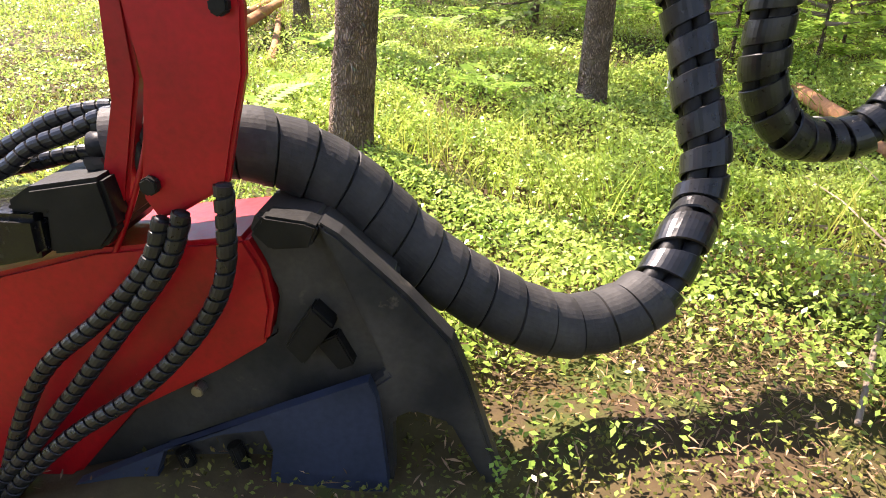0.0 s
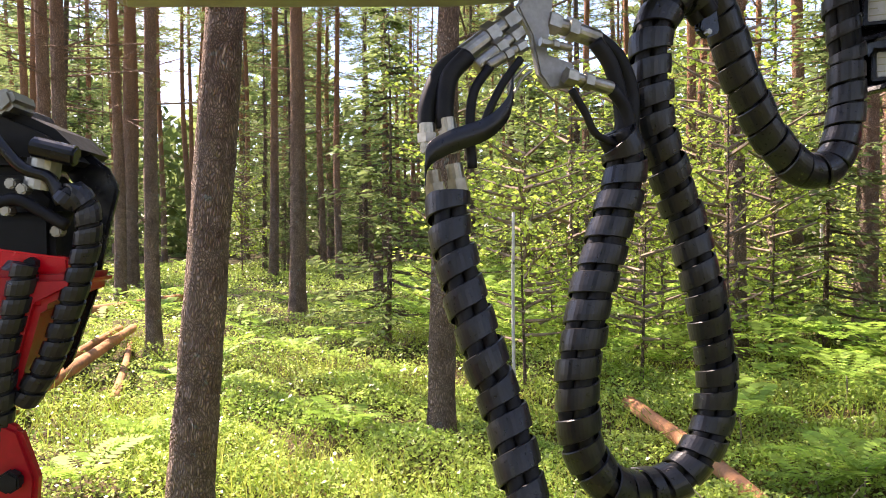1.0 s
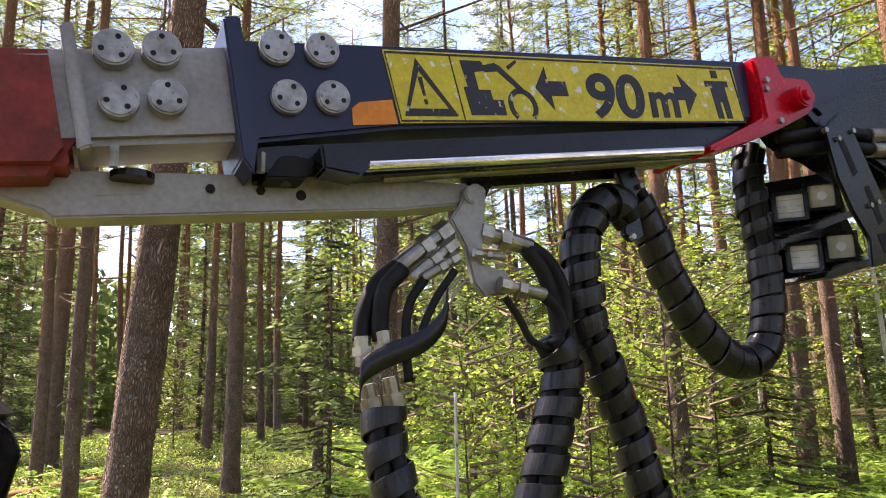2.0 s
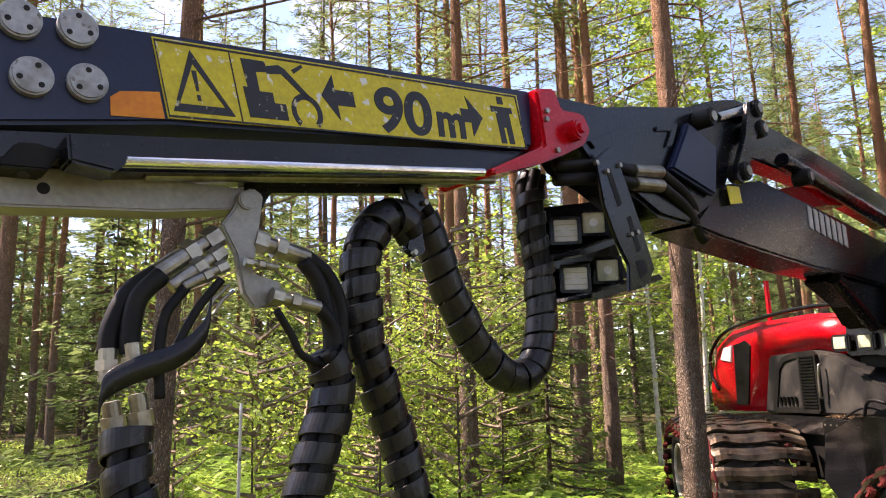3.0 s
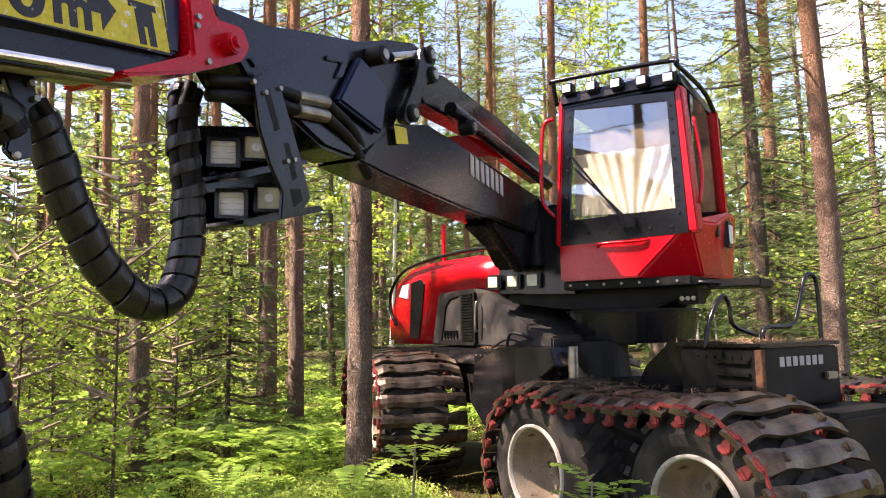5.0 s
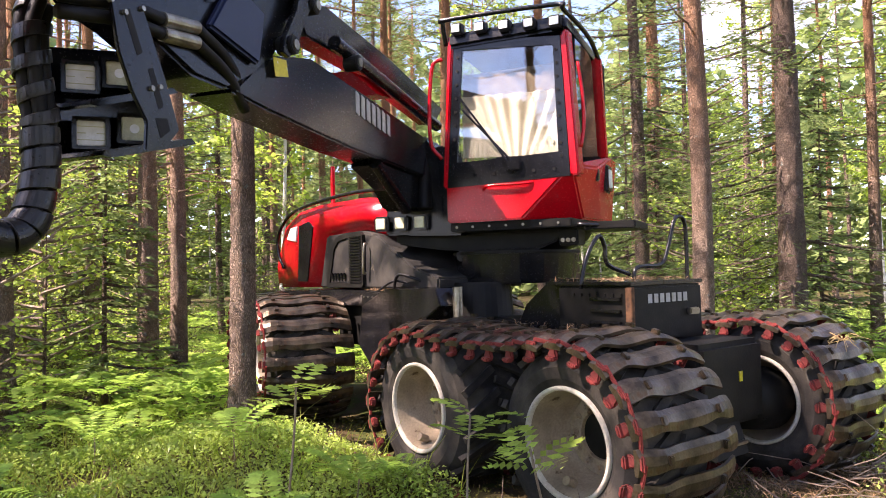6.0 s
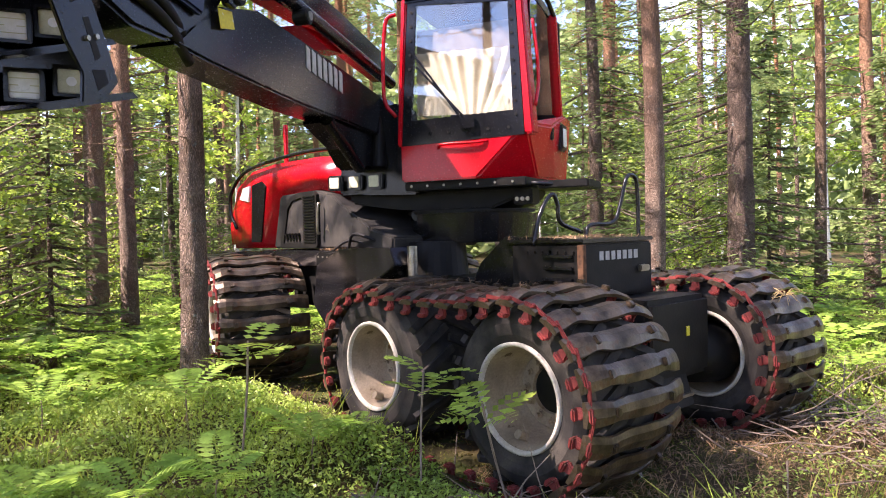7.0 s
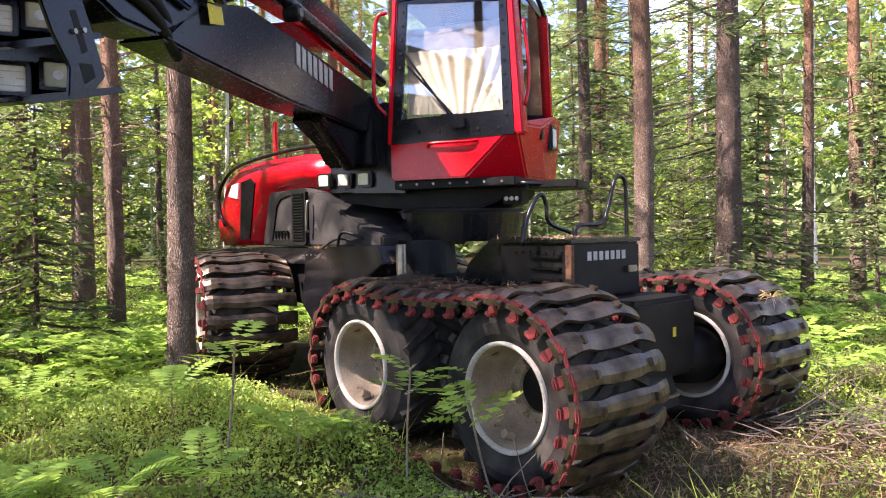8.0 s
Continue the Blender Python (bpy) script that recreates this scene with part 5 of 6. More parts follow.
for s, z in [(1.345, 3.315), (1.908, 3.498), (1.945, 3.375), (1.68, 3.055), (2.523, 3.169)]:
    p = part("pivot_pin", cyl((s, 0.0, z), (s, -0.11, z), 0.055, seg=20, bevel=0.006), MATT, crane)
    part("pin_ring", cyl((s, -0.10, z), (s, -0.12, z), 0.03, seg=16), STEEL, p)
part("yellow_tag", prism([(1.561, 2.961), (1.696, 2.976), (1.718, 2.881), (1.582, 2.854)], -0.035, -0.03, 1, 0), YELLOW, crane)
lb = [(2.663, 2.936), (3.294, 2.862)]
for i in range(7):
    t = i / 7
    s, z = lb[0][0] * (1 - t) + lb[1][0] * t, lb[0][1] * (1 - t) + lb[1][1] * t
    part("lettering_bar", prism([(s, z - 0.075), (s + 0.055, z - 0.092), (s + 0.055, z + 0.063), (s, z + 0.08)], -0.006, 0.0, 1, 0), WHITE, crane)
for (s0, z0), (s1, z1) in (([(0.669, 2.896)][0], [(0.914, 2.93)][0]), ([(0.668, 2.829)][0], [(0.912, 2.856)][0])):
    part("hose_coupling", cyl((s0, -0.02, z0), (s1, -0.02, z1), 0.035, seg=16, bevel=0.004), STEEL, crane)
    part("supply_hose", rod([(s0 - 0.5, 0.05, z0 - 0.05), (s0 - 0.2, -0.0, z0), (s0, -0.02, z0)], 0.03), RUBBER, crane, "", True)
    part("supply_hose", rod([(s1, -0.02, z1), (s1 + 0.25, 0.0, z1 - 0.08), (s1 + 0.5, 0.06, z1 - 0.22)], 0.03), RUBBER, crane, "", True)
part("rear_cylinder", cyl(*[(s, 0.05, z) for s, z in [(3.075, 2.555), (3.674, 2.235)]], 0.05, seg=20), BLACK, crane)
part("boom_root", prism([(4.261, 2.954), (4.847, 2.907), (4.912, 2.492), (4.506, 2.271), (3.738, 2.231), (3.544, 2.389), (3.068, 2.55)], 0.05, 0.30, 1, 0.03), BLACK, crane)

# lamp cluster on the knuckle
cluster = tagged(new("lamp_cluster"), "four square work lamps in a black steel guard", "work lamps")
cluster.matrix_basis = pose(2.535, 2.414, -0.257, 0, 0, 15.01) @ Matrix.Scale(1.14, 4)
part("guard_plate", prism([(0.23, 2.839), (0.343, 2.922), (0.401, 2.871), (0.54, 2.579), (0.622, 2.374), (0.535, 2.283), (0.414, 2.257), (0.423, 2.375), (0.34, 2.491), (0.273, 2.632)], -0.135, -0.115, 1, 0.005), BLACK, cluster, "black slotted guard plate")
for slot in ([(0.30, 2.80), (0.33, 2.82), (0.40, 2.66), (0.37, 2.64)], [(0.43, 2.60), (0.46, 2.61), (0.52, 2.46), (0.49, 2.44)], [(0.47, 2.40), (0.54, 2.41), (0.56, 2.36), (0.50, 2.32)]):
    part("guard_slot", prism(slot, -0.137, -0.1345, 1, 0), DARK, cluster)
part("guard_back", prism([(0.36, 2.74), (0.90, 2.86), (1.0, 2.40), (0.95, 2.38), (0.40, 2.25), (0.34, 2.45)], 0.37, 0.39, 1, 0.004), BLACK, cluster)
part("guard_shelf", prism([(0.476, 2.701), (0.507, 2.737), (1.011, 2.88), (1.058, 2.685), (0.508, 2.518)], 0.40, 0.43, 1, 0.004), DARK, cluster)
part("guard_shelf", prism([(0.548, 2.475), (0.567, 2.498), (1.058, 2.635), (1.156, 2.452), (0.569, 2.286)], 0.40, 0.43, 1, 0.004), DARK, cluster)
part("guard_tray", prism([(0.367, 2.243), (0.378, 2.265), (0.934, 2.404), (0.972, 2.381), (0.423, 2.24)], 0.05, 0.40, 1, 0.003), BLACK, cluster)
part("guard_tray", prism([(0.304, 2.443), (0.315, 2.466), (0.806, 2.626), (0.842, 2.608), (0.348, 2.444)], 0.05, 0.40, 1, 0.003), BLACK, cluster)
for i, (s, z) in enumerate([(0.481, 2.609), (0.707, 2.68), (0.536, 2.371), (0.798, 2.436)]):
    hs = part("lamp_housing", box(-0.078, 0.078, -0.05, 0.06, -0.074, 0.074, 0.012), BLACK, cluster, "", False, Matrix.Translation((s, 0.28, z)) @ Matrix.Rotation(radians(-46), 4, "Z"))
    part("lens", box(-0.058, 0.058, -0.058, -0.049, -0.056, 0.056, 0.012), LAMP if i % 2 == 0 else LAMP_DIM, hs)
    rim = [(-0.074, -0.072), (0.074, -0.072), (0.074, 0.072), (-0.074, 0.072)]
    part("lamp_rim", ring_prism(rim, [(0.8 * a, 0.8 * b) for a, b in rim], -0.068, -0.05, 1), BLACK, hs)
    part("reflector", cyl((0, -0.0605, 0), (0, -0.057, 0), 0.022, seg=16), LAMP, hs)
    for z0 in (-0.03, 0.0, 0.03):
        part("lens_rib", box(-0.055, 0.055, -0.0600, -0.0575, z0 - 0.002, z0 + 0.002, 0.0), LAMP_DIM, hs)
for s, z in [(0.226, 2.823), (0.3, 2.796), (0.397, 2.842), (0.445, 2.52), (0.494, 2.537)]:
    part("guard_bolt", cyl((s, -0.13, z), (s, -0.15, z), 0.012, seg=6), STEEL, cluster)

# silver hose arm under the tip
arm = crane
part("hose_arm", prism([(-2.776, 2.471), (-2.598, 2.416), (-2.519, 2.382), (-1.887, 2.43), (-1.405, 2.455), (-1.364, 2.431), (-1.416, 2.388), (-1.64, 2.35), (-2.56, 2.254), (-2.585, 2.273), (-2.76, 2.319)], -0.07, 0.05, 1, 0.006), SILVER, arm, "silver box beam", m=HANG)
for s, z in [(-2.189, 2.363), (-2.054, 2.37)]:
    part("beam_bolt", cyl((s, -0.07, z), (s, -0.082, z), 0.014, seg=6, bevel=0.003), MATT, arm, m=HANG)
(s, z), = [(-1.939, 2.368)]
part("beam_hole", cyl((s, -0.066, z), (s, -0.0712, z), 0.0155, seg=16), DARK, arm, m=HANG)
part("stamped_slot", prism([(-2.474, 2.346), (-2.361, 2.358), (-2.36, 2.332), (-2.472, 2.32)], -0.073, -0.069, 1, 0), SILVER, arm, m=HANG)
part("ring_plate", prism([(-1.476, 2.33), (-1.441, 2.379), (-1.417, 2.436), (-1.381, 2.457), (-1.345, 2.439), (-1.359, 2.304), (-1.375, 2.195), (-1.28, 2.174), (-1.282, 2.101), (-1.366, 2.09), (-1.401, 2.132), (-1.427, 2.245)], -0.09, -0.06, 1, 0.006), SILVER, arm, "pale grey fitting plate", m=HANG)
(s, z), = [(-1.402, 2.412)]
part("arm_pin", cyl((s, -0.06, z), (s, -0.105, z), 0.028, seg=20, bevel=0.004), SILVER, arm, m=HANG)


def cr(s, z, off=0.0):
    """Crane coordinates to the world; off: metres towards the near side."""
    return Vector((2.187 + 0.966 * s + 0.313 * off, 2.472 + 0.259 * s - 1.169 * off, z))


def crs(pts, off=0.0):
    return [cr(s, z, off) for s, z in pts]


# ---- hose bundles ----


def bundle(name, label, line, radius, pitch, width, t0, t1, n=4, wrap=WRAP):
    root = new(name)
    for i in range(n):
        a = 2 * math.pi * i / n + 0.4
        part("hose", tube(line, radius * 0.43, 12, None, (radius * 0.54 * math.cos(a), radius * 0.54 * math.sin(a))), RUBBER, root, smooth=True)
    part("spiral_wrap", spiral(line, radius, width, pitch, 0.005, 36, t0, t1), wrap, root, "black plastic spiral wrap" if wrap is WRAP else "scuffed grey spiral wrap")
    return tagged(root, label, "hose bundle", "hydraulic hoses of the crane")


line3 = spline([*crs([(-0.250, 2.709), (-0.165, 2.589), (-0.054, 2.327), (0.094, 2.089), (0.260, 1.938), (0.415, 1.899), (0.528, 1.975), (0.591, 2.141), (0.603, 2.409), (0.568, 2.674), (0.557, 2.884), (0.596, 3.016)], -0.12)], 14)
root3 = bundle("hose_bundle", "black spiral wrapped hose loop hanging below the lamps", line3, 0.079, 0.106, 0.098, 0.05, 0.74)
part("upper_wrap", spiral(line3, 0.078, 0.066, 0.135, 0.005, 36, 0.74, 0.98), WRAP, root3)
line2 = spline([*crs([(-0.423, 2.505), (-0.482, 2.563), (-0.574, 2.560), (-0.669, 2.447), (-0.690, 2.302), (-0.674, 2.070), (-0.620, 1.897), (-0.522, 1.663)], 0.05), *crs([(-0.466, 1.404), (-0.414, 1.175), (-0.389, 0.963), (-0.432, 0.784), (-0.544, 0.644), (-0.722, 0.593)], 0.08),
                *crs([(-0.925, 0.646), (-1.032, 0.765), (-1.078, 0.933), (-1.061, 1.175), (-1.003, 1.421), (-0.929, 1.639), (-0.882, 1.780), (-0.868, 1.901), (-0.912, 1.990)], 0.12)], 12)
bundle("hose_bundle", "long black spiral wrapped hose loop hanging to the shrubs", line2, 0.077, 0.106, 0.080, 0.03, 1.0)
line1 = spline([(0.689, 1.904, 1.747), (0.696, 1.877, 1.585), (0.749, 1.833, 1.371), (0.801, 1.797, 1.186), (0.848, 1.772, 1.057), (0.896, 1.688, 0.832), (0.929, 1.631, 0.666), (0.910, 1.555, 0.533),
                (0.85, 1.42, 0.50), (0.775, 1.30, 0.40), (0.66, 1.22, 0.335), (0.51, 1.16, 0.325), (0.36, 1.11, 0.385), (0.21, 1.09, 0.48), (0.06, 1.08, 0.605), (-0.07, 1.07, 0.735), (-0.19, 1.05, 0.81), (-0.36, 1.0, 0.85), (-0.62, 0.98, 0.84)], 12)
root1 = bundle("hose_bundle", "hose bundle with worn spiral wrap running into the head", line1, 0.070, 0.112, 0.080, 0.0, 0.55)
part("grey_wrap", spiral(line1, 0.078, 0.092, 0.092, 0.006, 44, 0.52, 1.0, 0.04, 1.6), WRAP_OLD, root1, "scuffed grey spiral wrap")

couplings = tagged(new("hose_couplings"), "zinc plated hose couplings with short black hoses", "couplings")


def coupling(a, b, r, label=""):
    a, b, r = Vector(a), Vector(b), 1.2 * r
    d = b - a
    bm = cyl(a, a + d * 0.45, r, seg=16, bevel=0.003)
    cyl(a + d * 0.45, a + d * 0.62, r * 1.3, seg=6, bm=bm)
    cyl(a + d * 0.62, a + d * 0.78, r * 0.85, seg=16, bm=bm)
    cyl(a + d * 0.78, b, r * 1.2, seg=6, bm=bm)
    return part("coupling", bm, STEEL, couplings, label)


for pts, r, off in (([(-1.519, 2.236), (-1.314, 2.394)], 0.030, 0.09), ([(-1.487, 2.191), (-1.315, 2.329)], 0.022, 0.13), ([(-1.455, 2.190), (-1.311, 2.277)], 0.016, 0.15),
                    ([(-0.949, 2.350), (-1.173, 2.400)], 0.030, 0.07), ([(-0.929, 2.154), (-1.126, 2.190)], 0.022, 0.12), ([(-1.099, 2.290), (-1.229, 2.303)], 0.012, 0.12)):
    coupling(cr(*pts[0], off), cr(*pts[1], off), r)
for pts, off, r in (([(-1.513, 2.245), (-1.599, 2.173), (-1.646, 2.065), (-1.655, 1.976)], 0.09, 0.027), ([(-1.512, 2.231), (-1.582, 2.150), (-1.600, 2.044), (-1.596, 1.975)], 0.12, 0.027), ([(-1.444, 2.190), (-1.505, 2.100), (-1.521, 1.972), (-1.512, 1.835)], 0.15, 0.014),
                    ([(-0.962, 2.361), (-0.859, 2.289), (-0.797, 2.154), (-0.802, 1.980), (-0.814, 1.858)], 0.07, 0.025), ([(-0.985, 2.331), (-0.911, 2.236), (-0.865, 2.060), (-0.878, 1.898)], 0.10, 0.025), ([(-0.929, 2.154), (-0.867, 2.081), (-0.842, 1.957), (-0.842, 1.818)], 0.12, 0.022),
                    ([(-1.116, 2.134), (-1.058, 2.053), (-1.009, 1.975), (-0.897, 1.936)], 0.14, 0.012), ([(-1.332, 2.223), (-1.408, 2.122), (-1.467, 2.007), (-1.493, 1.937)], 0.16, 0.012)):
    part("short_hose", tube(spline(crs(pts, off), 8), 1.2 * r, 12), RUBBER, couplings, "", True)
for a, off in (([(-1.656, 1.993), (-1.651, 1.890)], 0.10), ([(-1.596, 2.009), (-1.580, 1.887)], 0.13), ([(-1.640, 1.831), (-1.614, 1.705)], 0.10), ([(-1.572, 1.853), (-1.542, 1.702)], 0.13)):
    p, q = cr(*a[0], off), cr(*a[1], off)
    bm = cyl(p, q, 0.029, seg=16, bevel=0.003)
    cyl(p + (q - p) * 0.35, p + (q - p) * 0.65, 0.038, seg=6, bm=bm)
    part("coupling", bm, STEEL, couplings)
loose = [(-1.370, 2.122), (-1.392, 2.043), (-1.470, 1.971), (-1.604, 1.920), (-1.682, 1.872), (-1.695, 1.808)]
bm = bmesh.new()
pl = spline(crs(loose, 0.17), 8)
rows = [[bm.verts.new(p + Vector((0.0, 0.0, h)) + Vector((0.05, -0.15, 0)) * w) for h, w in ((-0.040, 0.0), (0.040, 0.0), (0.040, 0.05), (-0.040, 0.05))] for p in pl]
for a, b in zip(rows, rows[1:]):
    for k in range(4):
        bm.faces.new((a[k], a[(k + 1) % 4], b[(k + 1) % 4], b[k]))
part("loose_strap", bm, WRAP, couplings, "loose end of black spiral wrap", True)
part("shackle", rod(crs([(-1.287, 2.213), (-1.321, 2.180), (-1.364, 2.128), (-1.343, 2.108), (-1.310, 2.160), (-1.271, 2.193)], 0.13), 0.006), STEEL, couplings, "", True)
part("chain", rod(crs([(-0.670, 2.534), (-0.594, 2.592), (-0.531, 2.625), (-0.451, 2.647)], 0.06), 0.009), STEEL, couplings, "", True)

# ---- harvester head ----
head = tagged(new("tree_feller"), "red and black harvester head with spiral wrapped hoses", "harvester head")
part("tilt_frame_plate", prism([(-0.43, 1.3), (-0.3, 1.3), (-0.21, 1.26), (-0.18, 1.17), (-0.19, 1.04), (-0.22, 0.93), (-0.25, 0.81), (-0.35, 0.75), (-0.41, 0.73), (-0.44, 0.78), (-0.4, 1.02), (-0.42, 1.17)], 0.80, 0.83, 1, 0.008), RED_SHADED, head, "scuffed red steel plate with bolts")
part("tilt_frame_column", prism([(-0.66, 1.58), (-0.39, 1.57), (-0.19, 1.54), (-0.11, 1.54), (-0.12, 1.51), (-0.18, 1.48), (-0.23, 1.3), (-0.31, 1.32), (-0.41, 1.31), (-0.69, 1.3)], 0.82, 1.02, 1, 0.012), RED_SHADED, head, "red tilt frame column")
part("tilt_frame_web", prism([(-0.62, 1.52), (-0.52, 1.47), (-0.46, 1.36), (-0.45, 1.01), (-0.53, 0.69), (-0.72, 0.36), (-0.77, 0.39), (-0.6, 0.69), (-0.52, 0.96), (-0.51, 1.16), (-0.54, 1.34), (-0.64, 1.42)], 0.88, 0.93, 1, 0.008), RED_SHADED, head)
part("tilt_frame_edge", rod([(x, 0.87, z) for x, z in [(-0.44, 1.21), (-0.43, 1.09), (-0.42, 1.0), (-0.45, 0.87), (-0.51, 0.72), (-0.61, 0.53), (-0.7, 0.4)]], 0.007), RED_SHADED, head, "", True)
for x, z in [(-0.34, 1.24), (-0.22, 1.17), (-0.41, 0.81)]:
    part("plate_bolt", cyl((x, 0.80, z), (x, 0.775, z), 0.022, seg=6, bevel=0.004), MATT, head)
part("head_body", prism([(-1.39, 0.37), (-0.88, 0.54), (-0.61, 0.62), (-0.25, 0.67), (-0.21, 0.59), (-0.2, 0.49), (-0.22, 0.4), (-0.35, 0.31), (-0.59, 0.17), (-0.83, -0.11), (-1.63, -0.29)], 0.86, 1.15, 1, 0.012), RED_SHADED, head, "red head body cover")
part("head_frame", prism([(-0.25, 0.67), (-0.23, 0.72), (-0.09, 0.71), (0.08, 0.56), (0.07, 0.32), (-0.0, 0.25), (-0.02, -0.27), (-0.91, -0.37), (-0.82, -0.08), (-0.58, 0.19), (-0.34, 0.33), (-0.21, 0.42), (-0.19, 0.52)], 0.885, 1.25, 1, 0.01), DUSTY, head, "dusty black head frame")
part("frame_strut", prism([(-0.08, 0.73), (-0.03, 0.7), (0.12, 0.56), (0.22, 0.45), (0.26, 0.35), (0.33, 0.13), (0.42, -0.19), (0.33, -0.2), (0.3, 0.06), (0.22, 0.22), (0.13, 0.25), (0.08, 0.22), (0.08, -0.23), (-0.01, -0.24), (0.0, 0.29), (0.07, 0.35)], 0.83, 0.90, 1, 0.01), DUSTY, head, "worn black steel strut")
slot_o = [(-0.75, -0.03), (-0.52, 0.09), (-0.21, 0.24), (0.03, 0.35), (0.05, 0.3), (0.07, 0.08), (0.08, -0.2), (-0.83, -0.3)]
slot_i = [(-0.52, 0.03), (-0.49, 0.11), (-0.33, 0.17), (-0.23, 0.19), (-0.21, 0.13), (-0.23, 0.01), (-0.33, -0.02), (-0.51, -0.04)]
part("slate_cover", ring_prism(slot_o, slot_i, 0.80, 0.835, 1), SLATE, head, "slate blue cover with an oval opening")
for a in [(-0.46, 0.04), (-0.32, 0.07), (-0.31, 0.01)]:
    part("hose_fitting", cyl((a[0] - 0.01, 0.85, a[1] + 0.03), (a[0] + 0.01, 0.85, a[1] - 0.045), 0.022, seg=8, bevel=0.003), MATT, head)
(x, z), = [(-0.41, 0.25)]
part("cover_bolt", cyl((x, 0.885, z), (x, 0.85, z), 0.017, seg=6, bevel=0.003), STEEL, head)
part("clip_block", prism([(-0.17, 0.41), (-0.1, 0.52), (-0.05, 0.47), (-0.13, 0.36)], 0.83, 0.89, 1, 0.006), MATT, head)
part("clip_block", prism([(-0.1, 0.41), (-0.05, 0.44), (-0.01, 0.36), (-0.05, 0.34)], 0.85, 0.89, 1, 0.004), MATT, head)
part("top_cover", prism([(-1.1, 0.66), (-0.8, 0.72), (-0.69, 0.72), (-0.69, 0.62), (-1.14, 0.51)], 0.80, 1.05, 1, 0.015), BLACK, head)
part("top_cover", prism([(-0.77, 0.74), (-0.71, 0.78), (-0.54, 0.81), (-0.53, 0.76), (-0.52, 0.69), (-0.56, 0.64), (-0.69, 0.62), (-0.68, 0.72), (-0.77, 0.72)], 0.82, 1.05, 1, 0.012), MATT, head)
part("frame_cap", prism([(-0.22, 0.7), (-0.19, 0.74), (-0.1, 0.73), (-0.07, 0.72), (-0.09, 0.67), (-0.18, 0.66)], 0.82, 0.89, 1, 0.006), MATT, head)
for pts, d in (([(-0.39, 0.74), (-0.44, 0.63), (-0.57, 0.49), (-0.73, 0.35), (-0.84, 0.17), (-0.94, -0.07), (-1.0, -0.24)], 0.78), ([(-0.34, 0.76), (-0.39, 0.64), (-0.53, 0.46), (-0.71, 0.24), (-0.88, 0.04), (-1.02, -0.11)], 0.77), ([(-0.24, 0.83), (-0.26, 0.63), (-0.34, 0.48), (-0.5, 0.31), (-0.69, 0.17), (-0.86, 0.01), (-1.0, -0.16)], 0.76),
               ([(-1.09, 0.74), (-0.9, 0.8), (-0.74, 0.88), (-0.62, 0.91), (-0.51, 0.91)], 1.02), ([(-1.08, 0.68), (-0.88, 0.76), (-0.79, 0.82), (-0.69, 0.86), (-0.6, 0.9), (-0.51, 0.92)], 0.98), ([(-1.1, 0.7), (-0.84, 0.76), (-0.71, 0.79), (-0.56, 0.8)], 1.05)):
    ln = spline([(x, d, z) for x, z in pts], 12)
    h = part("head_hose", tube(ln, 0.0165, 10), RUBBER, head, "", True)
    part("spiral_wrap", spiral(ln, 0.018, 0.029, 0.034, 0.0025, 16, 0, 1, 0.02), WRAP, h)
# rotator above the tilt frame
for x, z in [(-0.24, 1.71), (-0.22, 1.7), (-0.25, 1.66), (-0.16, 1.62)]:
    part("rotator_bolt", cyl((x, 0.875, z), (x, 0.845, z), 0.012, seg=6, bevel=0.003), STEEL, head)
part("rotator_lug", prism([(-0.28, 1.88), (-0.24, 1.89), (-0.23, 1.86), (-0.25, 1.84), (-0.28, 1.84)], 0.85, 0.95, 1, 0.008), STEEL, head)
part("rotator_link", rod([(x, 0.85, z) for x, z in [(-0.27, 1.8), (-0.22, 1.74), (-0.17, 1.72), (-0.15, 1.67)]], 0.012), BLACK, head, "", True)
part("rotator_link", rod([(x, 0.85, z) for x, z in [(-0.27, 1.67), (-0.23, 1.68), (-0.19, 1.66), (-0.14, 1.63)]], 0.012), RUBBER, head, "", True)
part("rotator_band_bolt", cyl(*[(x, y, z) for (x, z), y in zip([(-0.2, 1.56), (-0.2, 1.56)], (0.85, 0.83))], 0.012, seg=6), MATT, head)
part("rotator_block", prism([(-0.46, 1.65), (-0.17, 1.65), (-0.17, 1.58), (-0.16, 1.52), (-0.46, 1.52)], 0.86, 1.08, 1, 0.012), MATT, head, "black rotator block")
part("rotator_flange", prism([(-0.46, 1.89), (-0.29, 1.89), (-0.27, 1.86), (-0.18, 1.82), (-0.13, 1.77), (-0.17, 1.74), (-0.29, 1.75), (-0.46, 1.76)], 0.88, 1.10, 1, 0.02), MATT, head)
part("rotator_pin", cyl(*[(x, 0.85, z) for x, z in [(-0.2, 1.78), (-0.12, 1.76)]], 0.02, seg=16, bevel=0.004), BLACK, head)
part("rotator_sleeve", cyl(*[(x, 0.88, z) for x, z in [(-0.19, 1.76), (-0.2, 1.7)]], 0.03, seg=16, bevel=0.004), STEEL, head)
part("rotator_lower", prism([(-0.46, 1.74), (-0.23, 1.75), (-0.17, 1.69), (-0.18, 1.64), (-0.46, 1.63)], 0.90, 1.05, 1, 0.02), MATT, head)
part("guard_leaf", prism([(-0.22, 1.82), (-0.16, 1.79), (-0.11, 1.75), (-0.09, 1.71), (-0.11, 1.63), (-0.14, 1.49), (-0.19, 1.35), (-0.21, 1.33), (-0.22, 1.36), (-0.19, 1.47), (-0.16, 1.63), (-0.17, 1.7), (-0.2, 1.75)], 0.98, 1.0, 1, 0.006), BLACK, head, "curved black guard leaf")
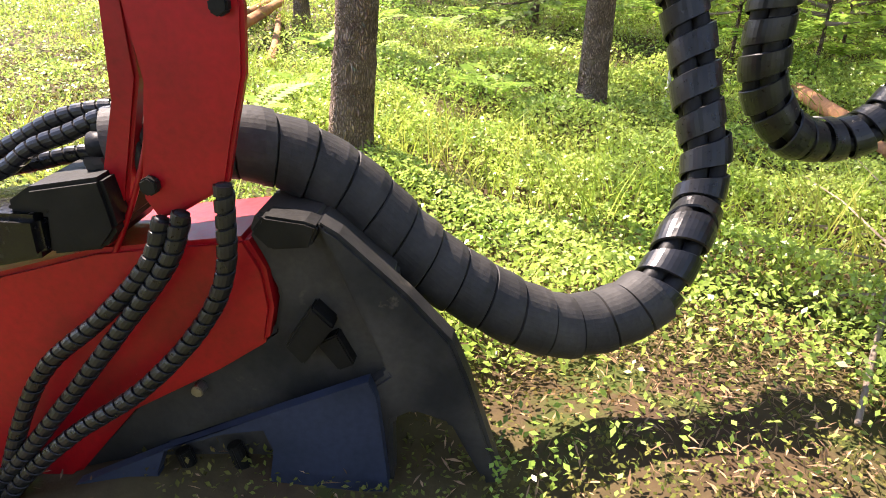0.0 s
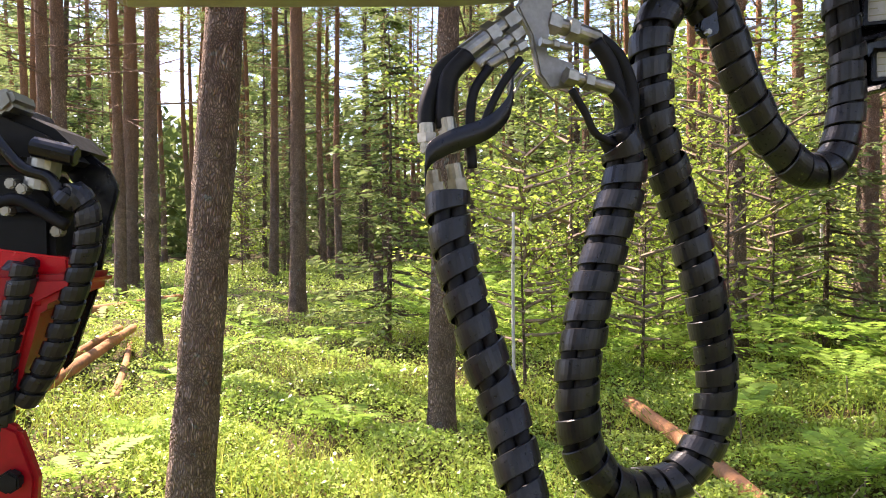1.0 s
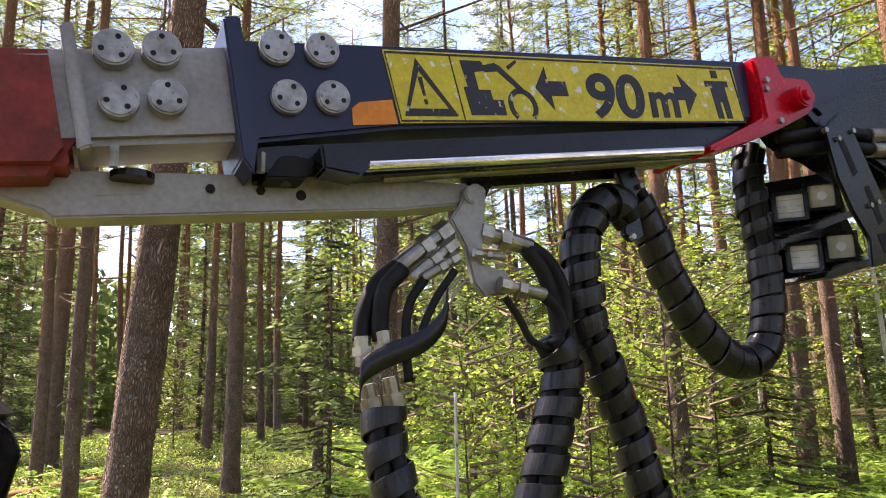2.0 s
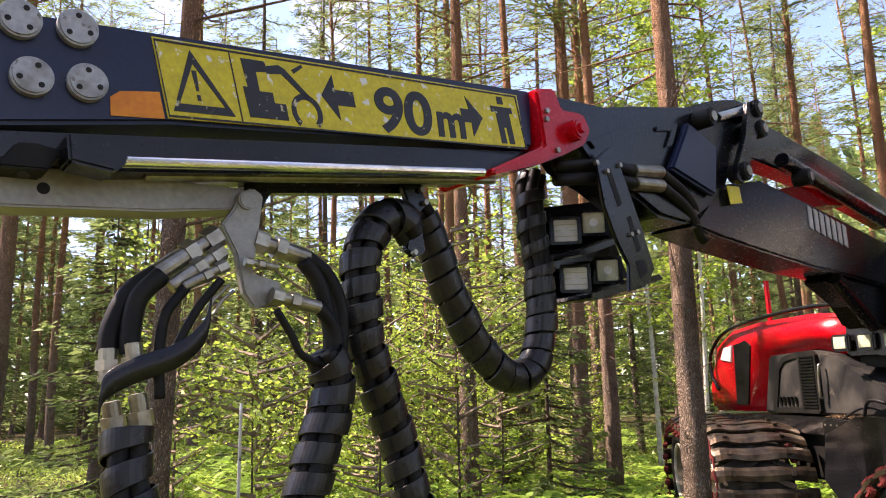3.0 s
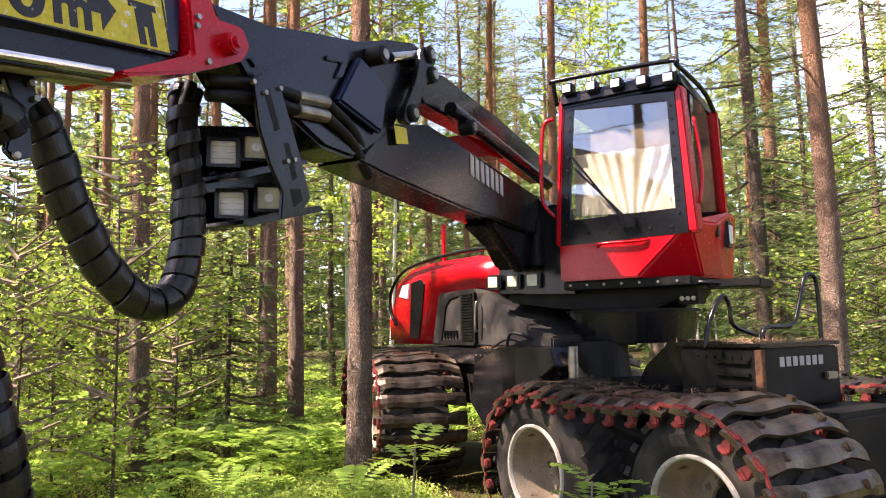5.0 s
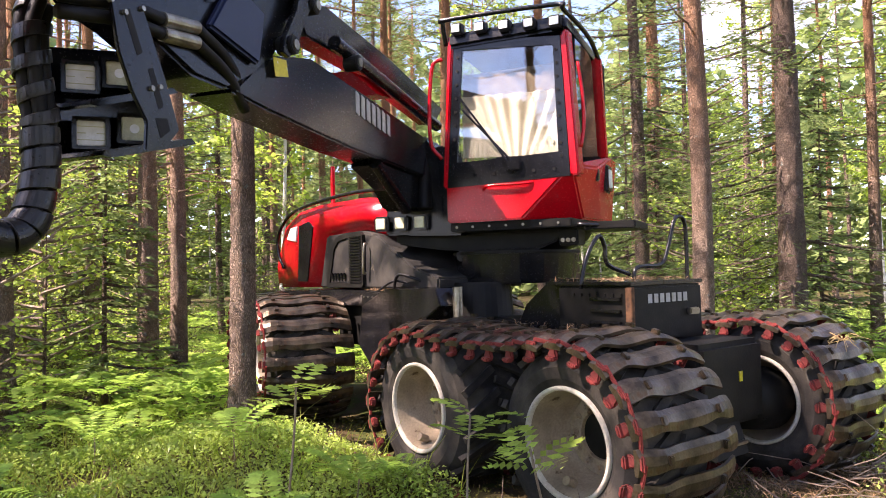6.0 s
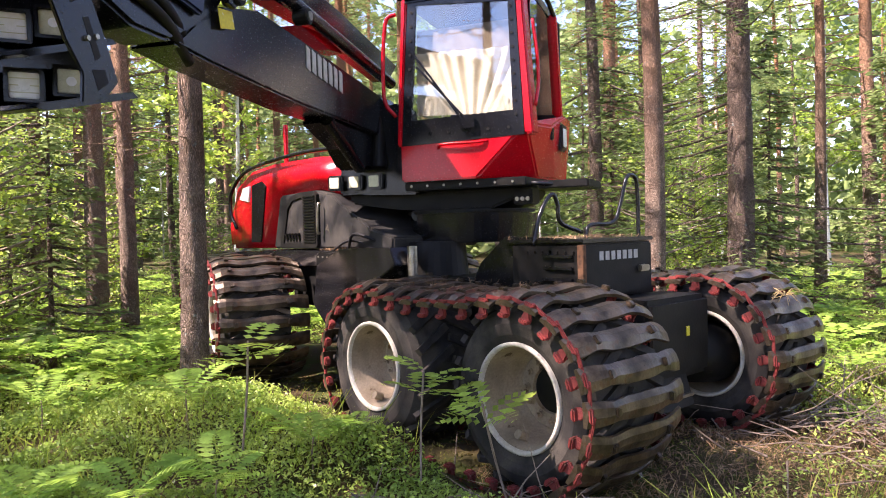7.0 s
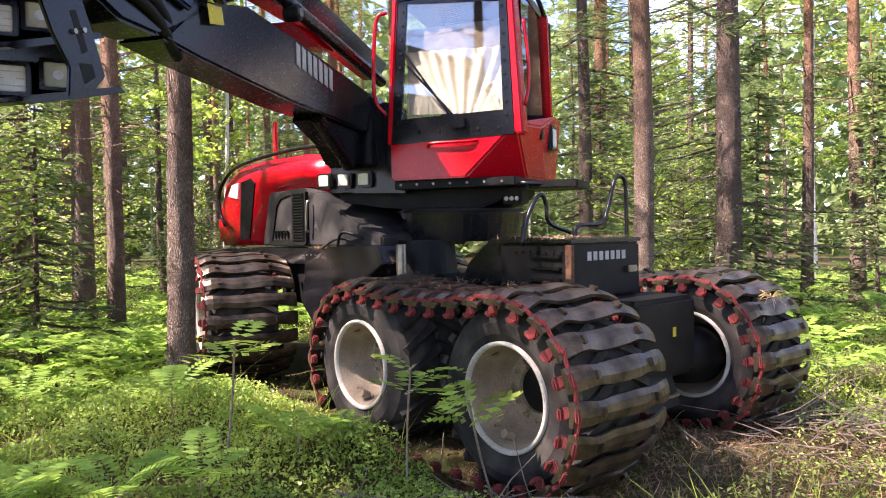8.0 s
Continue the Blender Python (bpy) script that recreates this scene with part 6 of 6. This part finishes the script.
part("rotator_band", prism([(-0.44, 1.6), (-0.28, 1.59), (-0.14, 1.57), (-0.14, 1.54), (-0.28, 1.54), (-0.44, 1.56)], 0.85, 0.88, 1, 0.004), RED, head)
for pts, d in (([(-0.14, 1.67), (-0.12, 1.69), (-0.1, 1.66), (-0.1, 1.6), (-0.12, 1.52), (-0.14, 1.46), (-0.17, 1.38), (-0.22, 1.3)], 0.84), ([(-0.2, 1.56), (-0.22, 1.48), (-0.24, 1.4), (-0.25, 1.3), (-0.26, 1.21)], 0.82), ([(-0.21, 1.52), (-0.23, 1.55), (-0.25, 1.52), (-0.28, 1.46), (-0.29, 1.31)], 0.86)):
    ln = spline([(x, d, z) for x, z in pts], 12)
    h = part("rotator_hose", tube(ln, 0.019, 10), RUBBER, head, "", True)
    part("spiral_wrap", spiral(ln, 0.0205, 0.030, 0.036, 0.003, 16, 0, 1, 0.02), WRAP, h)


# ---- needles and twigs lying on the machine ----


def debris(name, x0, x1, y0, y1, z, n, m, label):
    cent = np.stack([rng.uniform(x0, x1, n), rng.uniform(y0, y1, n), z + 0.012 * rng.random(n)], 1)
    ob = flat_mesh(name, leaves(cent, 0.05, 1.5, 0.10), 4, LITTER, label, "litter")
    ob.matrix_basis = m
    return ob


HM = harvester.matrix_basis
debris("needle_debris", 0.86, 1.70, 0.2, 0.95, 1.60, 420, HM, "dry needles lying on the front box lid")
debris("needle_debris", 0.67, 1.2, 2.45, 3.5, 1.508, 1500, HM, "dry needles and twigs lying on the black frame")
debris("needle_debris", 0.0, 0.7, 0.3, 1.4, HUB_Z + TYRE_R + 0.055, 150, HM, "dry needles caught on the track")
tuft = bmesh.new()
for i in range(26):
    a = random.uniform(0, 6.28)
    d = Vector((math.cos(a), math.sin(a), random.uniform(-0.5, 0.4))) * random.uniform(0.1, 0.22)
    tube([Vector((0, 0, 0)), d * 0.5 + Vector((0, 0, 0.03)), d], 0.0025, 4, tuft)
tagged(part("dry_grass_tuft", tuft, mat("straw", (0.45, 0.33, 0.16), (0.34, 0.24, 0.11), 9, 0.9), None, "", False, HM @ Matrix.Translation((2.5, -0.52, 1.10))), "dry straw tuft caught on the far front track", "straw")
